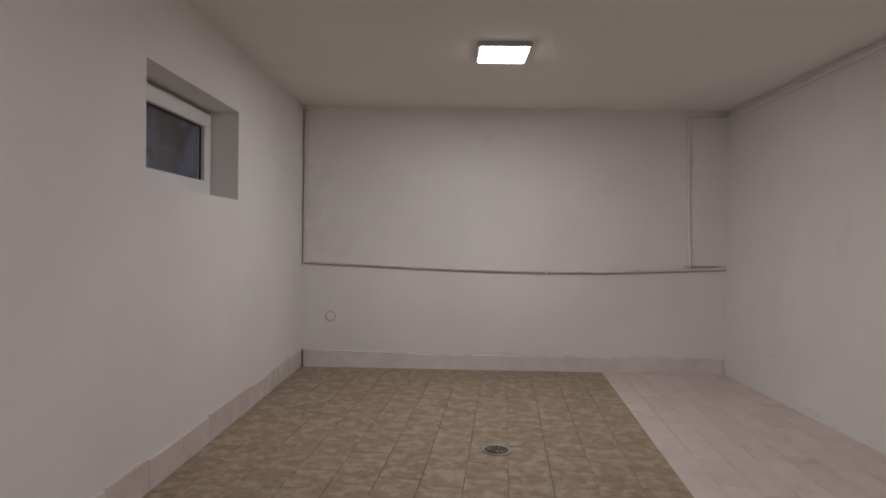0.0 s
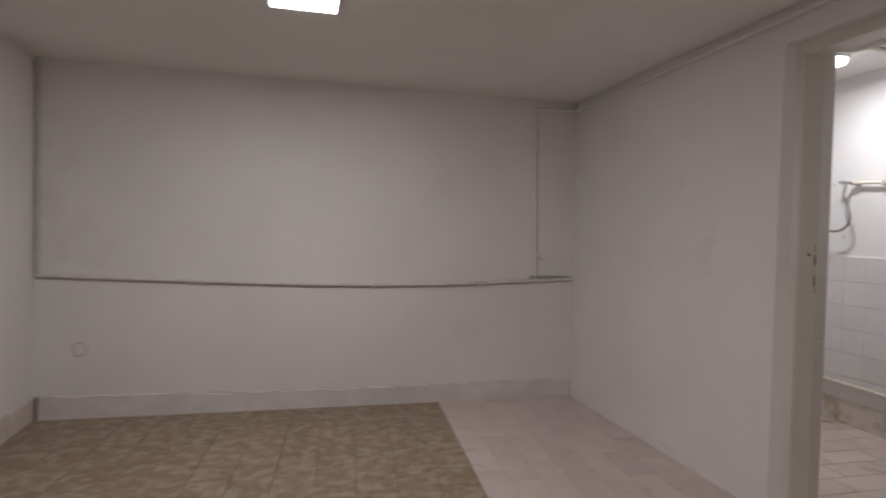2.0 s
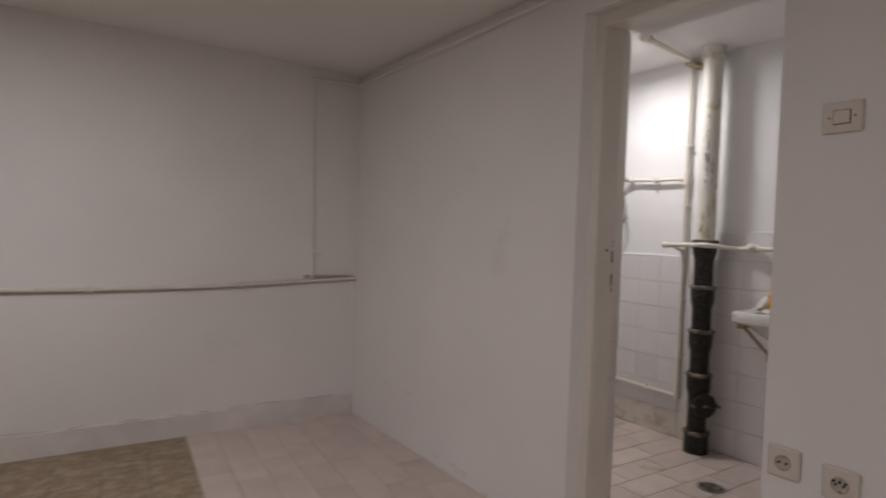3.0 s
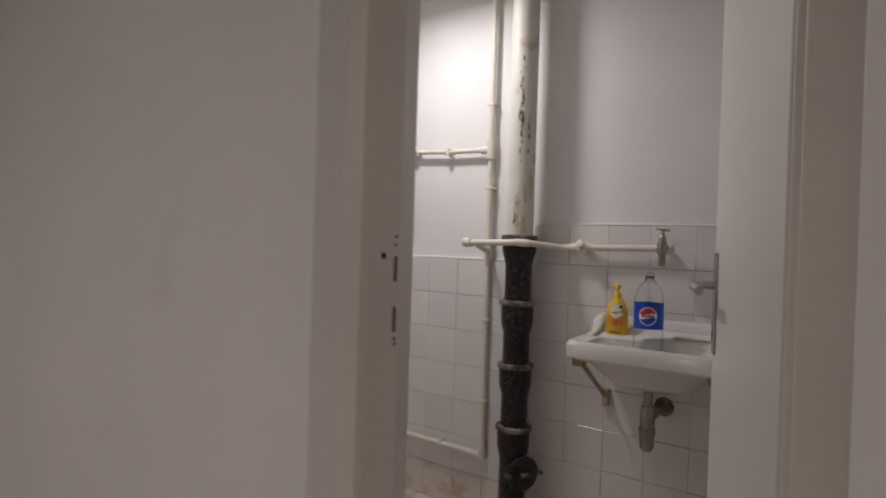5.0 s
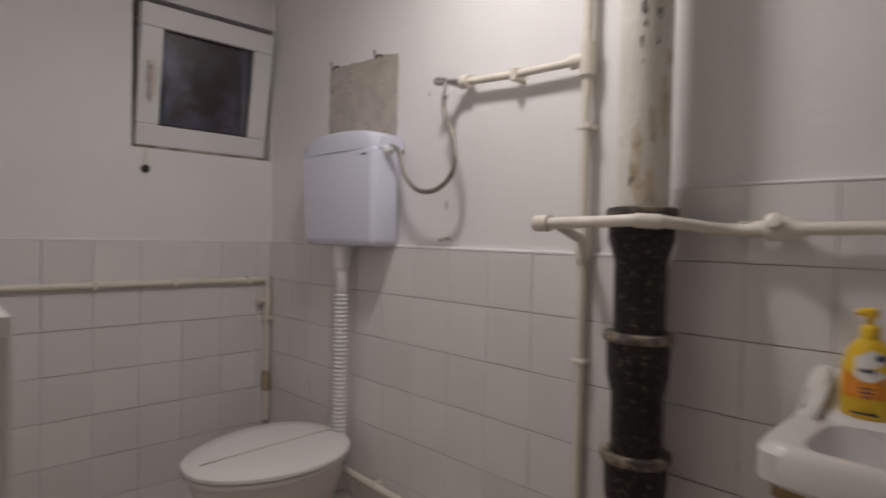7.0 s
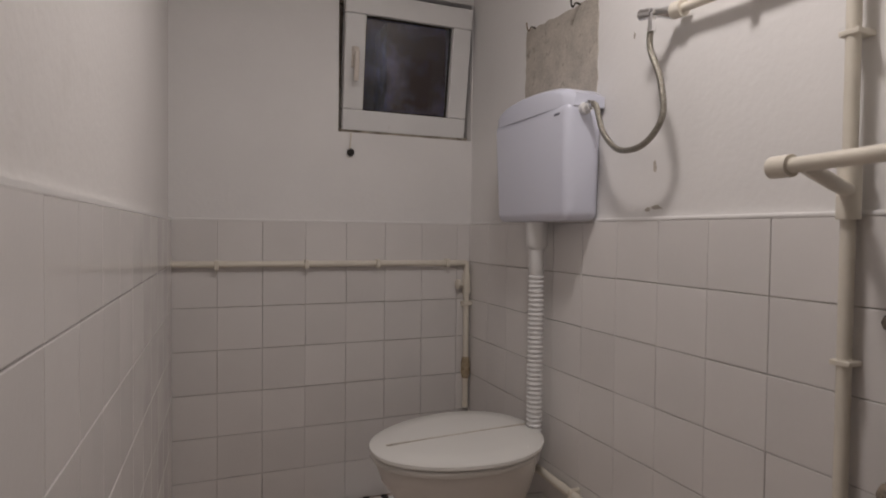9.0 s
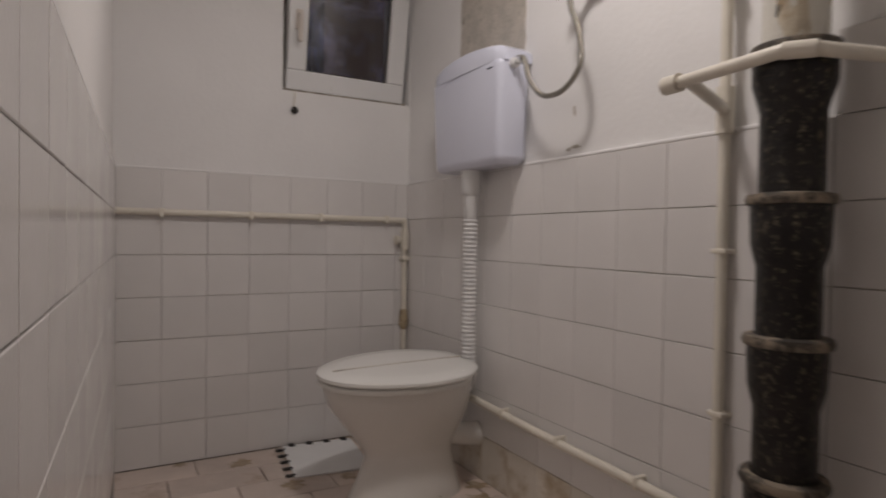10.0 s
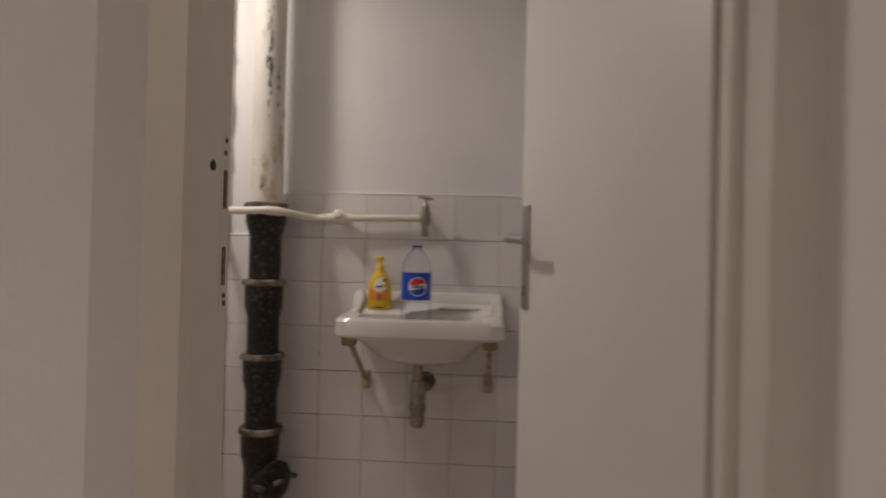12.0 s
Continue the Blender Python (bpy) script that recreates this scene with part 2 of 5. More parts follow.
def lathe(bm, rows, seg=32, m=Matrix(), ends=True):
    """rows: (radius, height) turned about the local z."""
    rings = []
    for r, z in rows:
        rings.append([bm.verts.new(m @ Vector((r * math.cos(2 * math.pi * k / seg), r * math.sin(2 * math.pi * k / seg), z))) for k in range(seg)])
    for a, b in zip(rings, rings[1:]):
        for k in range(seg):
            bm.faces.new((a[k], a[(k + 1) % seg], b[(k + 1) % seg], b[k]))
    if ends:
        bm.faces.new(rings[0])
        bm.faces.new(rings[-1])


def rounded_path(pts, radius=0.02, n=5):
    pts = [Vector(p) for p in pts]
    out = [pts[0]]
    for a, b, c in zip(pts, pts[1:], pts[2:]):
        u, v = (a - b), (c - b)
        r = min(radius, u.length * 0.49, v.length * 0.49)
        p, q = b + u.normalized() * r, b + v.normalized() * r
        for k in range(n + 1):
            t = k / n
            out.append(p * (1 - t) ** 2 + b * 2 * t * (1 - t) + q * t * t)
    out.append(pts[-1])
    return out


def tube(bm, pts, r, seg=12):
    """A round tube along points; r: radius or a list of radii."""
    pts = [Vector(p) for p in pts]
    rs = r if isinstance(r, list) else [r] * len(pts)
    rings, side = [], None
    for i, p in enumerate(pts):
        d = (pts[min(i + 1, len(pts) - 1)] - pts[max(i - 1, 0)]).normalized()
        if side is None:
            side = d.orthogonal().normalized()
        side = (side - d * side.dot(d)).normalized()
        up = d.cross(side)
        rings.append([bm.verts.new(p + (side * math.cos(2 * math.pi * k / seg) + up * math.sin(2 * math.pi * k / seg)) * rs[i]) for k in range(seg)])
    for a, b in zip(rings, rings[1:]):
        for k in range(seg):
            bm.faces.new((a[k], a[(k + 1) % seg], b[(k + 1) % seg], b[k]))
    bm.faces.new(rings[0])
    bm.faces.new(rings[-1])


def curve_points(pts, n=10):
    """Catmull-Rom through the points."""
    pts = [Vector(p) for p in pts]
    q = [2 * pts[0] - pts[1]] + pts + [2 * pts[-1] - pts[-2]]
    out = []
    for i in range(1, len(q) - 2):
        for k in range(n):
            t = k / n
            a, b, c, d = q[i - 1:i + 3]
            out.append(0.5 * (2 * b + (c - a) * t + (2 * a - 5 * b + 4 * c - d) * t * t + (3 * b - a - 3 * c + d) * t ** 3))
    out.append(pts[-1])
    return out


def wall_grid(bm, origin, u, v, wide, high, holes, thick, n):
    """A wall with thickness and rectangular holes. origin: corner of the seen face; n: away from the room."""
    us = sorted({0, wide, *[h[0] for h in holes], *[h[1] for h in holes]})
    vs = sorted({0, high, *[h[2] for h in holes], *[h[3] for h in holes]})
    o, u, v, n = Vector(origin), Vector(u), Vector(v), Vector(n)
    for a, b in zip(us, us[1:]):
        for c, d in zip(vs, vs[1:]):
            if any(h[0] <= (a + b) / 2 <= h[1] and h[2] <= (c + d) / 2 <= h[3] for h in holes):
                continue
            box(bm, o + u * a + v * c, o + u * b + v * d + n * thick)
    bmesh.ops.remove_doubles(bm, verts=bm.verts, dist=0.0001)
    seen = {}
    for f in bm.faces:
        seen.setdefault(tuple(round(c, 4) for c in f.calc_center_median()), []).append(f)
    bmesh.ops.delete(bm, geom=[f for fs in seen.values() if len(fs) > 1 for f in fs], context="FACES_ONLY")


B = bmesh.new

# ---------------------------------------------------------------- structure
bm = B(); box(bm, (XW - 0.4, YS - 0.3, -0.25), (XD, YR + 0.3, -0.012))
floor_room = solid("floor", bm, GROUT_DARK, "tiled basement room floor, beige with a pale pink strip", "floor", "structure")
bm = B(); box(bm, (XD + 0.001, YBS - 0.2, -0.25), (0.3, 0.3, -0.012))
floor_bath = solid("floor_bathroom", bm, GROUT_DARK, "stained pale pink tiled bathroom floor", "floor", "structure")
bm = B(); box(bm, (XW - 0.4, YS - 0.3, CEIL), (XD + 0.02, YR + 0.3, CEIL + 0.2))
solid("ceiling", bm, CEILING, "plain white painted plaster ceiling of the room", "ceiling", "structure")
bm = B(); box(bm, (XB - 0.06, YBS - 0.2, BCEIL), (0.3, 0.3, BCEIL + 0.2))
solid("ceiling_bathroom", bm, CEILING, "plain white painted bathroom ceiling", "ceiling", "structure")

WIN = (-2.78, -1.735, 1.306, 1.826)
bm = B(); wall_grid(bm, (XW, YS, 0), (0, 1, 0), (0, 0, 1), YR - YS, CEIL, [(WIN[0] - YS, WIN[1] - YS, WIN[2], WIN[3])], 0.232, (-1, 0, 0))
wall_west = solid("wall_west", bm, WALL, "white painted plaster wall with a deep window recess", "wall", "structure")
bm = B(); box(bm, (XW, YR, 0), (XD, YR + 0.25, CEIL))
wall_north = solid("wall_north", bm, WALL, "white painted plaster wall with surface pipes", "wall", "structure")
bm = B(); box(bm, (XW, YS - 0.2, 0), (XD, YS, CEIL))
solid("wall_south", bm, WALL, "plain white painted plaster wall", "wall", "structure")

# partition between the room and the bathroom
bm = B()
prism(bm, [(XD, YR + 0.0), (XD, JL + 0.03), (-1.50, JL), (-1.40, JL), (-1.257, -2.137), (XJ, -2.117), (XB, 0.0), (XD, 0.0)], 0, BCEIL)
prism(bm, [(XD, JR), (XB, JR), (XB, YBS - 0.1), (XD, YS - 0.0)], 0, BCEIL)
box(bm, (XD, JR, HEAD + 0.03), (XB, JL + 0.03, BCEIL))
wall_door = solid("wall_partition", bm, WALL, "thick white painted wall with the bathroom doorway", "wall", "structure")

BWIN = (-0.575, -0.004, 1.462, 2.035)
bm = B(); wall_grid(bm, (XB, 0, 0), (1, 0, 0), (0, 0, 1), 0.25 - XB, BCEIL, [(BWIN[0] - XB, BWIN[1] - XB, BWIN[2], BWIN[3])], 0.3, (0, 1, 0))
wall_bn = solid("wall_bathroom_north", bm, PLASTER, "white painted bathroom wall with a small window", "wall", "structure")
bm = B(); box(bm, (0, YBS - 0.1, 0), (0.25, 0.0, BCEIL))
wall_be = solid("wall_bathroom_east", bm, PLASTER, "white painted bathroom wall over a tiled dado", "wall", "structure")
bm = B(); box(bm, (XB, YBS - 0.1, 0), (0.0, YBS, BCEIL))
solid("wall_bathroom_south", bm, PLASTER, "plain white bathroom wall behind the door", "wall", "structure")

# ---------------------------------------------------------------- windows


def window(name, label, wide, high, handle_left, at, tilt=0.0, outer=None):
    """Local x along the sill, y outwards, z up from the sill; an outer frame with an inward sash."""
    w = tagged(new(name), label, "window", kind="structure")
    w.matrix_world = at
    f = 0.05
    for nm, a, b in (("frame_rail", (0, 0, 0), (wide, 0.03, f * 0.7)), ("frame_rail", (0, 0, high - f), (wide, 0.03, high)),
                     ("frame_stile", (0, 0, f * 0.7), (f * 0.7, 0.03, high - f)), ("frame_stile", (wide - f * 0.7, 0, f * 0.7), (wide, 0.03, high - f))):
        bm = B(); box(bm, a, b, 0.004)
        part(nm, bm, outer or UPVC, w)
    lean = Matrix.Translation((0, 0, 0.02)) @ pose(0, 0, 0, tilt, 0, 0)
    s = 0.082
    x0, x1, z0, z1 = 0.02, wide - 0.02, 0.0, high - 0.045
    for nm, a, b in (("sash_rail", (x0, -0.045, z0), (x1, 0.015, z0 + s)), ("sash_rail", (x0, -0.045, z1 - s), (x1, 0.015, z1)),
                     ("sash_stile", (x0, -0.045, z0 + s), (x0 + s, 0.015, z1 - s)), ("sash_stile", (x1 - s, -0.045, z0 + s), (x1, 0.015, z1 - s))):
        bm = B(); box(bm, a, b, 0.006, m=lean)
        part(nm, bm, UPVC, w)
    # Dark strip stands in for the grimy, shaded gap below the sash.
    bm = B(); box(bm, (0.004, -0.042, 0.0), (wide - 0.004, -0.001, 0.0175), 0.002)
    part("sill_gap", bm, GRIMY_SHADE, w, "grimy strip coloured dark for the shade under the sash")
    bm = B()
    i = s - 0.001
    for a, b in (((x0 + i, -0.022, z0 + i), (x1 - i, -0.012, z0 + i + 0.007)), ((x0 + i, -0.022, z1 - i - 0.007), (x1 - i, -0.012, z1 - i)),
                 ((x0 + i, -0.022, z0 + i), (x0 + i + 0.007, -0.012, z1 - i)), ((x1 - i - 0.007, -0.022, z0 + i), (x1 - i, -0.012, z1 - i))):
        box(bm, a, b, m=lean)
    part("gasket", bm, DARK, w, "thin dark rubber gasket")
    bm = B(); box(bm, (x0 + s - 0.004, -0.008, z0 + s - 0.004), (x1 - s + 0.004, -0.003, z1 - s + 0.004), m=lean)
    p = part("pane", bm, PANE, w, "dark dusk-lit glass pane")
    p.visible_shadow = False
    hx = x0 + s / 2 if handle_left else x1 - s / 2
    bm = B()
    box(bm, (hx - 0.014, -0.056, high * 0.42), (hx + 0.014, -0.044, high * 0.56), 0.004, m=lean)
    box(bm, (hx - 0.010, -0.085, high * 0.5), (hx + 0.010, -0.054, high * 0.53), 0.004, m=lean)
    box(bm, (hx - 0.010, -0.088, high * 0.33), (hx + 0.010, -0.072, high * 0.53), 0.006, m=lean)
    part("handle", bm, PLASTIC, w, "yellowed plastic window handle")
    return w


window("window_1", "white plastic basement window in a deep recess", WIN[1] - WIN[0], WIN[3] - WIN[2], True,
       Matrix.Translation((XW - 0.20, WIN[0], WIN[2])) @ pose(0, 0, 0, 0, 0, 90))
# Outer frame's dark colour also gives the shade behind the tilted sash.
window("window_2", "small white plastic bathroom window tilted open", BWIN[1] - BWIN[0], BWIN[3] - BWIN[2], True,
       Matrix.Translation((BWIN[0], 0.075, BWIN[2])), tilt=9, outer=GRIMY_SHADE)

# yard outside, coloured dusk blue: light wells with a rough wall and ground
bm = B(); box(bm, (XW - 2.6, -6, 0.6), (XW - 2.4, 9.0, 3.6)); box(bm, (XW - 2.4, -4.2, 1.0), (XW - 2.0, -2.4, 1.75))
solid("backdrop_yard_wall", bm, DUSK, "yard wall tinted dusk blue, seen through the window", "yard wall", "structure")
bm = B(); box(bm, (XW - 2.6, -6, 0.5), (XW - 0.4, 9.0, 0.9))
solid("ground_yard", bm, DUSK, "concrete yard ground tinted dusk blue", "ground", "structure")
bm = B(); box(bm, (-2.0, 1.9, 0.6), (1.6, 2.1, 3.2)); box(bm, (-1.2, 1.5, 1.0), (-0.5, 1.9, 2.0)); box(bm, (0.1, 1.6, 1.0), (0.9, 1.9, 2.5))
solid("backdrop_back_wall", bm, DUSK, "wall tinted dusk blue outside the bathroom window", "yard wall", "structure")
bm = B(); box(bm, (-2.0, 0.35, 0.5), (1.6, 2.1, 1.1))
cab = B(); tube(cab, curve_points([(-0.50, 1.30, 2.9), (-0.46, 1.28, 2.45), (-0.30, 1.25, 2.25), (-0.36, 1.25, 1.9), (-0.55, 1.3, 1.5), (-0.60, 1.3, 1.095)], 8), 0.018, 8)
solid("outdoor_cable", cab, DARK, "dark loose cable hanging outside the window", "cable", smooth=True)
solid("ground_back", bm, DUSK, "concrete ground outside the bathroom, tinted dusk blue", "ground", "structure")

# ---------------------------------------------------------------- door and frame
frame_ob = thing("door_frame", "cream painted wooden door frame with worn strike plate", "door frame", kind="structure")
bm = B()
prism(bm, [(-1.507, -2.172), (-1.507, -2.238), (-1.492, -2.244), (-1.41, -2.244), (-1.41, -2.172)], 0, HEAD + 0.03)
part("jamb", bm, WOOD_PAINT, frame_ob)
bm = B(); box(bm, (-1.435, -2.93, 0), (-1.363, -2.858, HEAD + 0.02), 0.004)
part("jamb", bm, WOOD_PAINT, frame_ob)
bm = B(); box(bm, (-1.363, -2.93, 0), (-1.33, -2.842, HEAD + 0.02), 0.004)
part("stop", bm, WOOD_PAINT, frame_ob)
bm = B(); box(bm, (-1.509, -2.93, HEAD - 0.025), (-1.408, -2.168, HEAD + 0.04), 0.004)
part("head", bm, WOOD_PAINT, frame_ob)
plate = B(); box(plate, (-1.432, -2.2447, 0.985), (-1.412, -2.2420, 1.205), 0.001)
pl = part("strike_plate", plate, WOOD_PAINT, frame_ob, "painted-over strike plate with worn holes")
for z0, z1 in ((1.105, 1.150), (1.015, 1.060)):
    bm = B(); box(bm, (-1.427, -2.2456, z0), (-1.418, -2.2440, z1), 0.0005)
    part("latch_hole", bm, HOLE, pl, "dark rusty latch hole")
for z in (1.185, 1.170, 1.003, 0.994):
    bm = B(); lathe(bm, [(0.0032, -0.001), (0.0032, 0.001)], 10, Matrix.Translation((-1.422 + 0.002 * math.sin(z * 90), -2.2450, z)) @ pose(0, 0, 0, 90))
    part("screw", bm, HOLE, pl, "rusty screw")
bm = B(); lathe(bm, [(0.006, -0.001), (0.006, 0.001)], 12, Matrix.Translation((-1.455, -2.2445, 1.151)) @ pose(0, 0, 0, 90))
part("screw_hole", bm, DARK, frame_ob, "dark round hole in the jamb")

HINGE, FREE = Vector((-1.325, -2.835, 0)), Vector((-0.705, -2.641, 0))
ang = math.degrees(math.atan2(FREE.y - HINGE.y, FREE.x - HINGE.x))
door = thing("door_1", "off-white flush door standing open into the bathroom", "door", (HINGE.x, HINGE.y, 0.012, 0, 0, ang), kind="structure")
L = (FREE - HINGE).length
bm = B(); box(bm, (0, -0.04, 0), (L, 0, HEAD - 0.035), 0.003)
part("leaf", bm, DOOR_PAINT, door)
for sgn in (1, -1):
    y0 = 0.0 if sgn > 0 else -0.04
    bm = B(); box(bm, (L - 0.055, y0, 0.925), (L - 0.018, y0 + sgn * 0.006, 1.162), 0.003)
    hp = part("handle_plate", bm, STEEL, door, "dull steel handle plate")
    bm = B()
    tube(bm, rounded_path([(L - 0.036, y0 + sgn * 0.004, 1.085), (L - 0.036, y0 + sgn * 0.05, 1.085), (L - 0.075, y0 + sgn * 0.055, 1.083), (L - 0.15, y0 + sgn * 0.05, 1.078)], 0.018), 0.0095)
    part("handle", bm, STEEL, hp, "dull steel lever handle", True)
    bm = B(); box(bm, (L - 0.040, y0 + sgn * 0.005, 0.955), (L - 0.033, y0 + sgn * 0.0075, 0.978))
    part("keyhole", bm, DARK, hp)
for z in (0.25, 1.70):
    bm = B(); lathe(bm, [(0.009, z), (0.009, z + 0.09)], 12, Matrix.Translation((-0.004, 0.007, 0)))
    part("hinge", bm, WOOD_PAINT, door, "", True)

# ---------------------------------------------------------------- room fixtures
for lx, ly in LAMPS:
    lamp_ob = thing("ceiling_lamp", "square lit ceiling lamp, grey body and frosted diffuser", "ceiling lamp", (lx, ly, CEIL), group="room ceiling lamps")
    bm = B(); box(bm, (-0.152, -0.152, -0.027), (0.152, 0.152, 0), 0.004)
    part("base", bm, LAMP_BODY, lamp_ob, "grey base plate")
    bm = B(); box(bm, (-0.138, -0.138, -0.037), (0.138, 0.138, -0.025), 0.005, 3)
    part("diffuser", bm, LAMP_ON, lamp_ob, "glowing frosted square diffuser", True)

low = thing("heating_pipe", "sagging old painted pipe along the wall", "pipe", kind="")
bm = B()
pts = [(-5.10, YR - 0.012, 0.888), (-4.6, YR - 0.014, 0.872), (-4.0, YR - 0.014, 0.852), (-3.3, YR - 0.014, 0.838), (-2.6, YR - 0.014, 0.842), (-2.0, YR - 0.014, 0.864), (XD, YR - 0.012, 0.887)]
tube(bm, curve_points(pts, 6), 0.0115, 10)
part("tube", bm, ROOM_PIPE, low, smooth=True)
# Thin brownish strip draws the shade along the pipe's underside.
bm = B()
tube(bm, curve_points([(p[0], YR - 0.002, p[2] - 0.015) for p in pts], 6), 0.0035, 8)
part("brown_line", bm, LINE, low, "brownish line painted as shade under the pipe", True)
for x, z in ((-4.15, 0.857), (-3.05, 0.840), (-2.28, 0.852)):
    bm = B(); box(bm, (x - 0.01, YR - 0.030, z - 0.022), (x + 0.01, YR, z + 0.016), 0.003)
    part("clip", bm, ROOM_PIPE, low)
bm = B(); box(bm, (-1.90, YR - 0.022, 0.900), (-1.60, YR - 0.001, 0.9045))
part("crack", bm, LINE, low, "dark crack above the pipe")

cor = thing("corner_pipe", "thin old painted pipe with clips in the corner", "pipe")
bm = B(); tube(bm, [(XW + 0.022, YR - 0.014, 0.885), (XW + 0.022, YR - 0.014, CEIL - 0.03)], 0.011, 10)
part("tube", bm, ROOM_PIPE, cor, smooth=True)
bm = B(); tube(bm, [(XW + 0.006, YR - 0.005, 0.885), (XW + 0.006, YR - 0.005, CEIL - 0.03)], 0.002, 6)
part("brown_line", bm, LINE, cor, "thin brown line beside the pipe", True)
for z in (0.98, 1.27, 1.56, 1.86, CEIL - 0.045):
    bm = B(); box(bm, (XW + 0.004, YR - 0.03, z - 0.008), (XW + 0.04, YR, z + 0.008), 0.003)
    part("clip", bm, ROOM_PIPE, cor)

ris = thing("gas_pipe", "thin white painted pipe rising along the walls", "pipe")
bm = B()
tube(bm, rounded_path([(-1.855, YR - 0.012, 0.885), (-1.875, YR - 0.012, 1.5), (-1.885, YR - 0.012, 2.125), (XD - 0.014, YR - 0.012, 2.14), (XD - 0.014, JL - 0.75, 2.165)], 0.012), 0.011, 10)
part("tube", bm, WALL, ris, smooth=True)
bm = B(); lathe(bm, [(0.012, -0.02), (0.018, -0.01), (0.018, 0.012), (0.012, 0.02)], 14, Matrix.Translation((-1.862, YR - 0.014, 1.07)))
v = part("valve", bm, WALL, ris, "white painted valve", True)
bm = B(); box(bm, (-0.004, -0.008, -0.006), (0.07, 0.004, 0.006), 0.002, m=Matrix.Translation((-1.862, YR - 0.036, 1.065)) @ pose(0, 0, 0, 0, 25, 0))
part("lever", bm, WALL, v)

vent = thing("round_wall_cap", "small round white cap low on the wall", "wall cap", (-4.86, YR, 0.435, 90, 0, 0))
bm = B(); lathe(bm, [(0.047, -0.0), (0.047, 0.006), (0.043, 0.009), (0.036, 0.008), (0.034, 0.005)], 32)
part("rim", bm, PLASTIC, vent, smooth=True)
bm = B(); lathe(bm, [(0.033, 0.001), (0.033, 0.006), (0.02, 0.007)], 32)
part("cover", bm, WALL, vent, smooth=True)


def socket(at, label, double=False):
    s = thing("wall_socket", label, "socket", at, group="sockets by the door")
    w = 0.042
    bm = B(); box(bm, (-w, -0.010, -w), (w, 0, w), 0.005, 3)
    part("plate", bm, PLASTIC, s, smooth=True)
    bm = B(); lathe(bm, [(0.021, 0.0), (0.021, 0.0125), (0.019, 0.013), (0.0185, 0.0102)], 28, pose(0, 0, 0, 90))
    part("well", bm, BARE, s, "grimy recessed socket well", True)
    for dx in (-0.0095, 0.0095):
        bm = B(); lathe(bm, [(0.003, 0.010), (0.003, 0.0136)], 10, Matrix.Translation((dx, 0, 0)) @ pose(0, 0, 0, 90))
        part("contact_hole", bm, DARK, s)
    for dz in (-0.017, 0.017):
        bm = B(); box(bm, (-0.003, -0.0145, dz - 0.003), (0.003, -0.010, dz + 0.003), 0.001)
        part("earth_clip", bm, STEEL, s)
    return s


socket((XD, -2.975, 0.600, 0, 0, -90), "cream plastic wall socket with grimy well")
s2 = socket((XD, -3.115, 0.590, 0, 0, -90), "dirty cream wall socket beside another one")
for k in (-1, 0, 1):
    bm = B(); lathe(bm, [(0.0035, 0.010), (0.0035, 0.0142)], 10, Matrix.Translation((k * 0.014, 0, 0.008)) @ pose(0, 0, 0, 90))
    part("grime_spot", bm, DARK, s2)
sw = thing("light_switch", "cream wall switch plate with grimy rocker", "switch", (XD, -3.075, 1.525, 0, 0, -90))
bm = B(); box(bm, (-0.046, -0.009, -0.040), (0.046, 0, 0.040), 0.003)
part("plate", bm, PLASTIC, sw)
bm = B(); box(bm, (-0.0205, -0.011, -0.0185), (0.0205, -0.008, 0.0185), 0.001)
part("rocker_gap", bm, DARK, sw)
bm = B(); box(bm, (-0.019, -0.0135, -0.017), (0.019, -0.009, 0.017), 0.002)
part("rocker", bm, PLASTIC, sw, "yellowed rocker")
for dx in (-0.030, 0.030):
    bm = B(); lathe(bm, [(0.0035, 0.008), (0.0035, 0.0102)], 10, Matrix.Translation((dx, 0, 0)) @ pose(0, 0, 0, 90))
    part("screw", bm, BRASS, sw)


def floor_drain(at, r, label):
    d = thing("floor_drain", label, "floor drain", at)
    bm = B(); lathe(bm, [(r * 0.80, 0.0), (r * 0.80, 0.004), (r * 0.86, 0.006), (r, 0.005), (r, 0.0)], 36, ends=False)
    part("rim", bm, STEEL, d, smooth=True)
    bm = B(); lathe(bm, [(r * 0.80, 0.0), (r * 0.80, 0.003), (0.004, 0.0035)], 36)
    part("grate", bm, IRON_RIM, d, "grey mineral-crusted grate", True)
    for ring, count in ((0.25, 5), (0.5, 10), (0.70, 14)):
        for k in range(count):
            a = 2 * math.pi * (k + 0.5 * ring) / count
            bm = B(); lathe(bm, [(r * 0.065, 0.003), (r * 0.065, 0.0046)], 8, Matrix.Translation((r * ring * math.cos(a), r * ring * math.sin(a), 0)))
            part("slot", bm, DARK, d)


floor_drain((-3.59, -2.155, 0.0), 0.078, "round grey metal drain in beige tiles")
floor_drain((-0.515, -2.155, 0.0), 0.065, "round metal drain in the bathroom floor")

# ---------------------------------------------------------------- bathroom: soil stack
CX, CY = -0.122, -1.813
stack = thing("soil_stack", "cast iron soil stack, black below and white above", "soil pipe", (CX, CY, 0))
bm = B(); lathe(bm, [(0.053, 1.20), (0.053, BCEIL - 0.07), (0.063, BCEIL - 0.06), (0.063, BCEIL)], 40)
upper = part("upper_pipe", bm, STACK, stack, "peeling white painted upper pipe", True)
rows = [(0.055, 0.0)]
for z in (0.12, 0.452, 0.701, 0.952):
    rows += [(0.053, z - 0.125), (0.056, z - 0.115), (0.063, z - 0.085), (0.065, z - 0.03), (0.065, z - 0.004), (0.053, z + 0.003)]
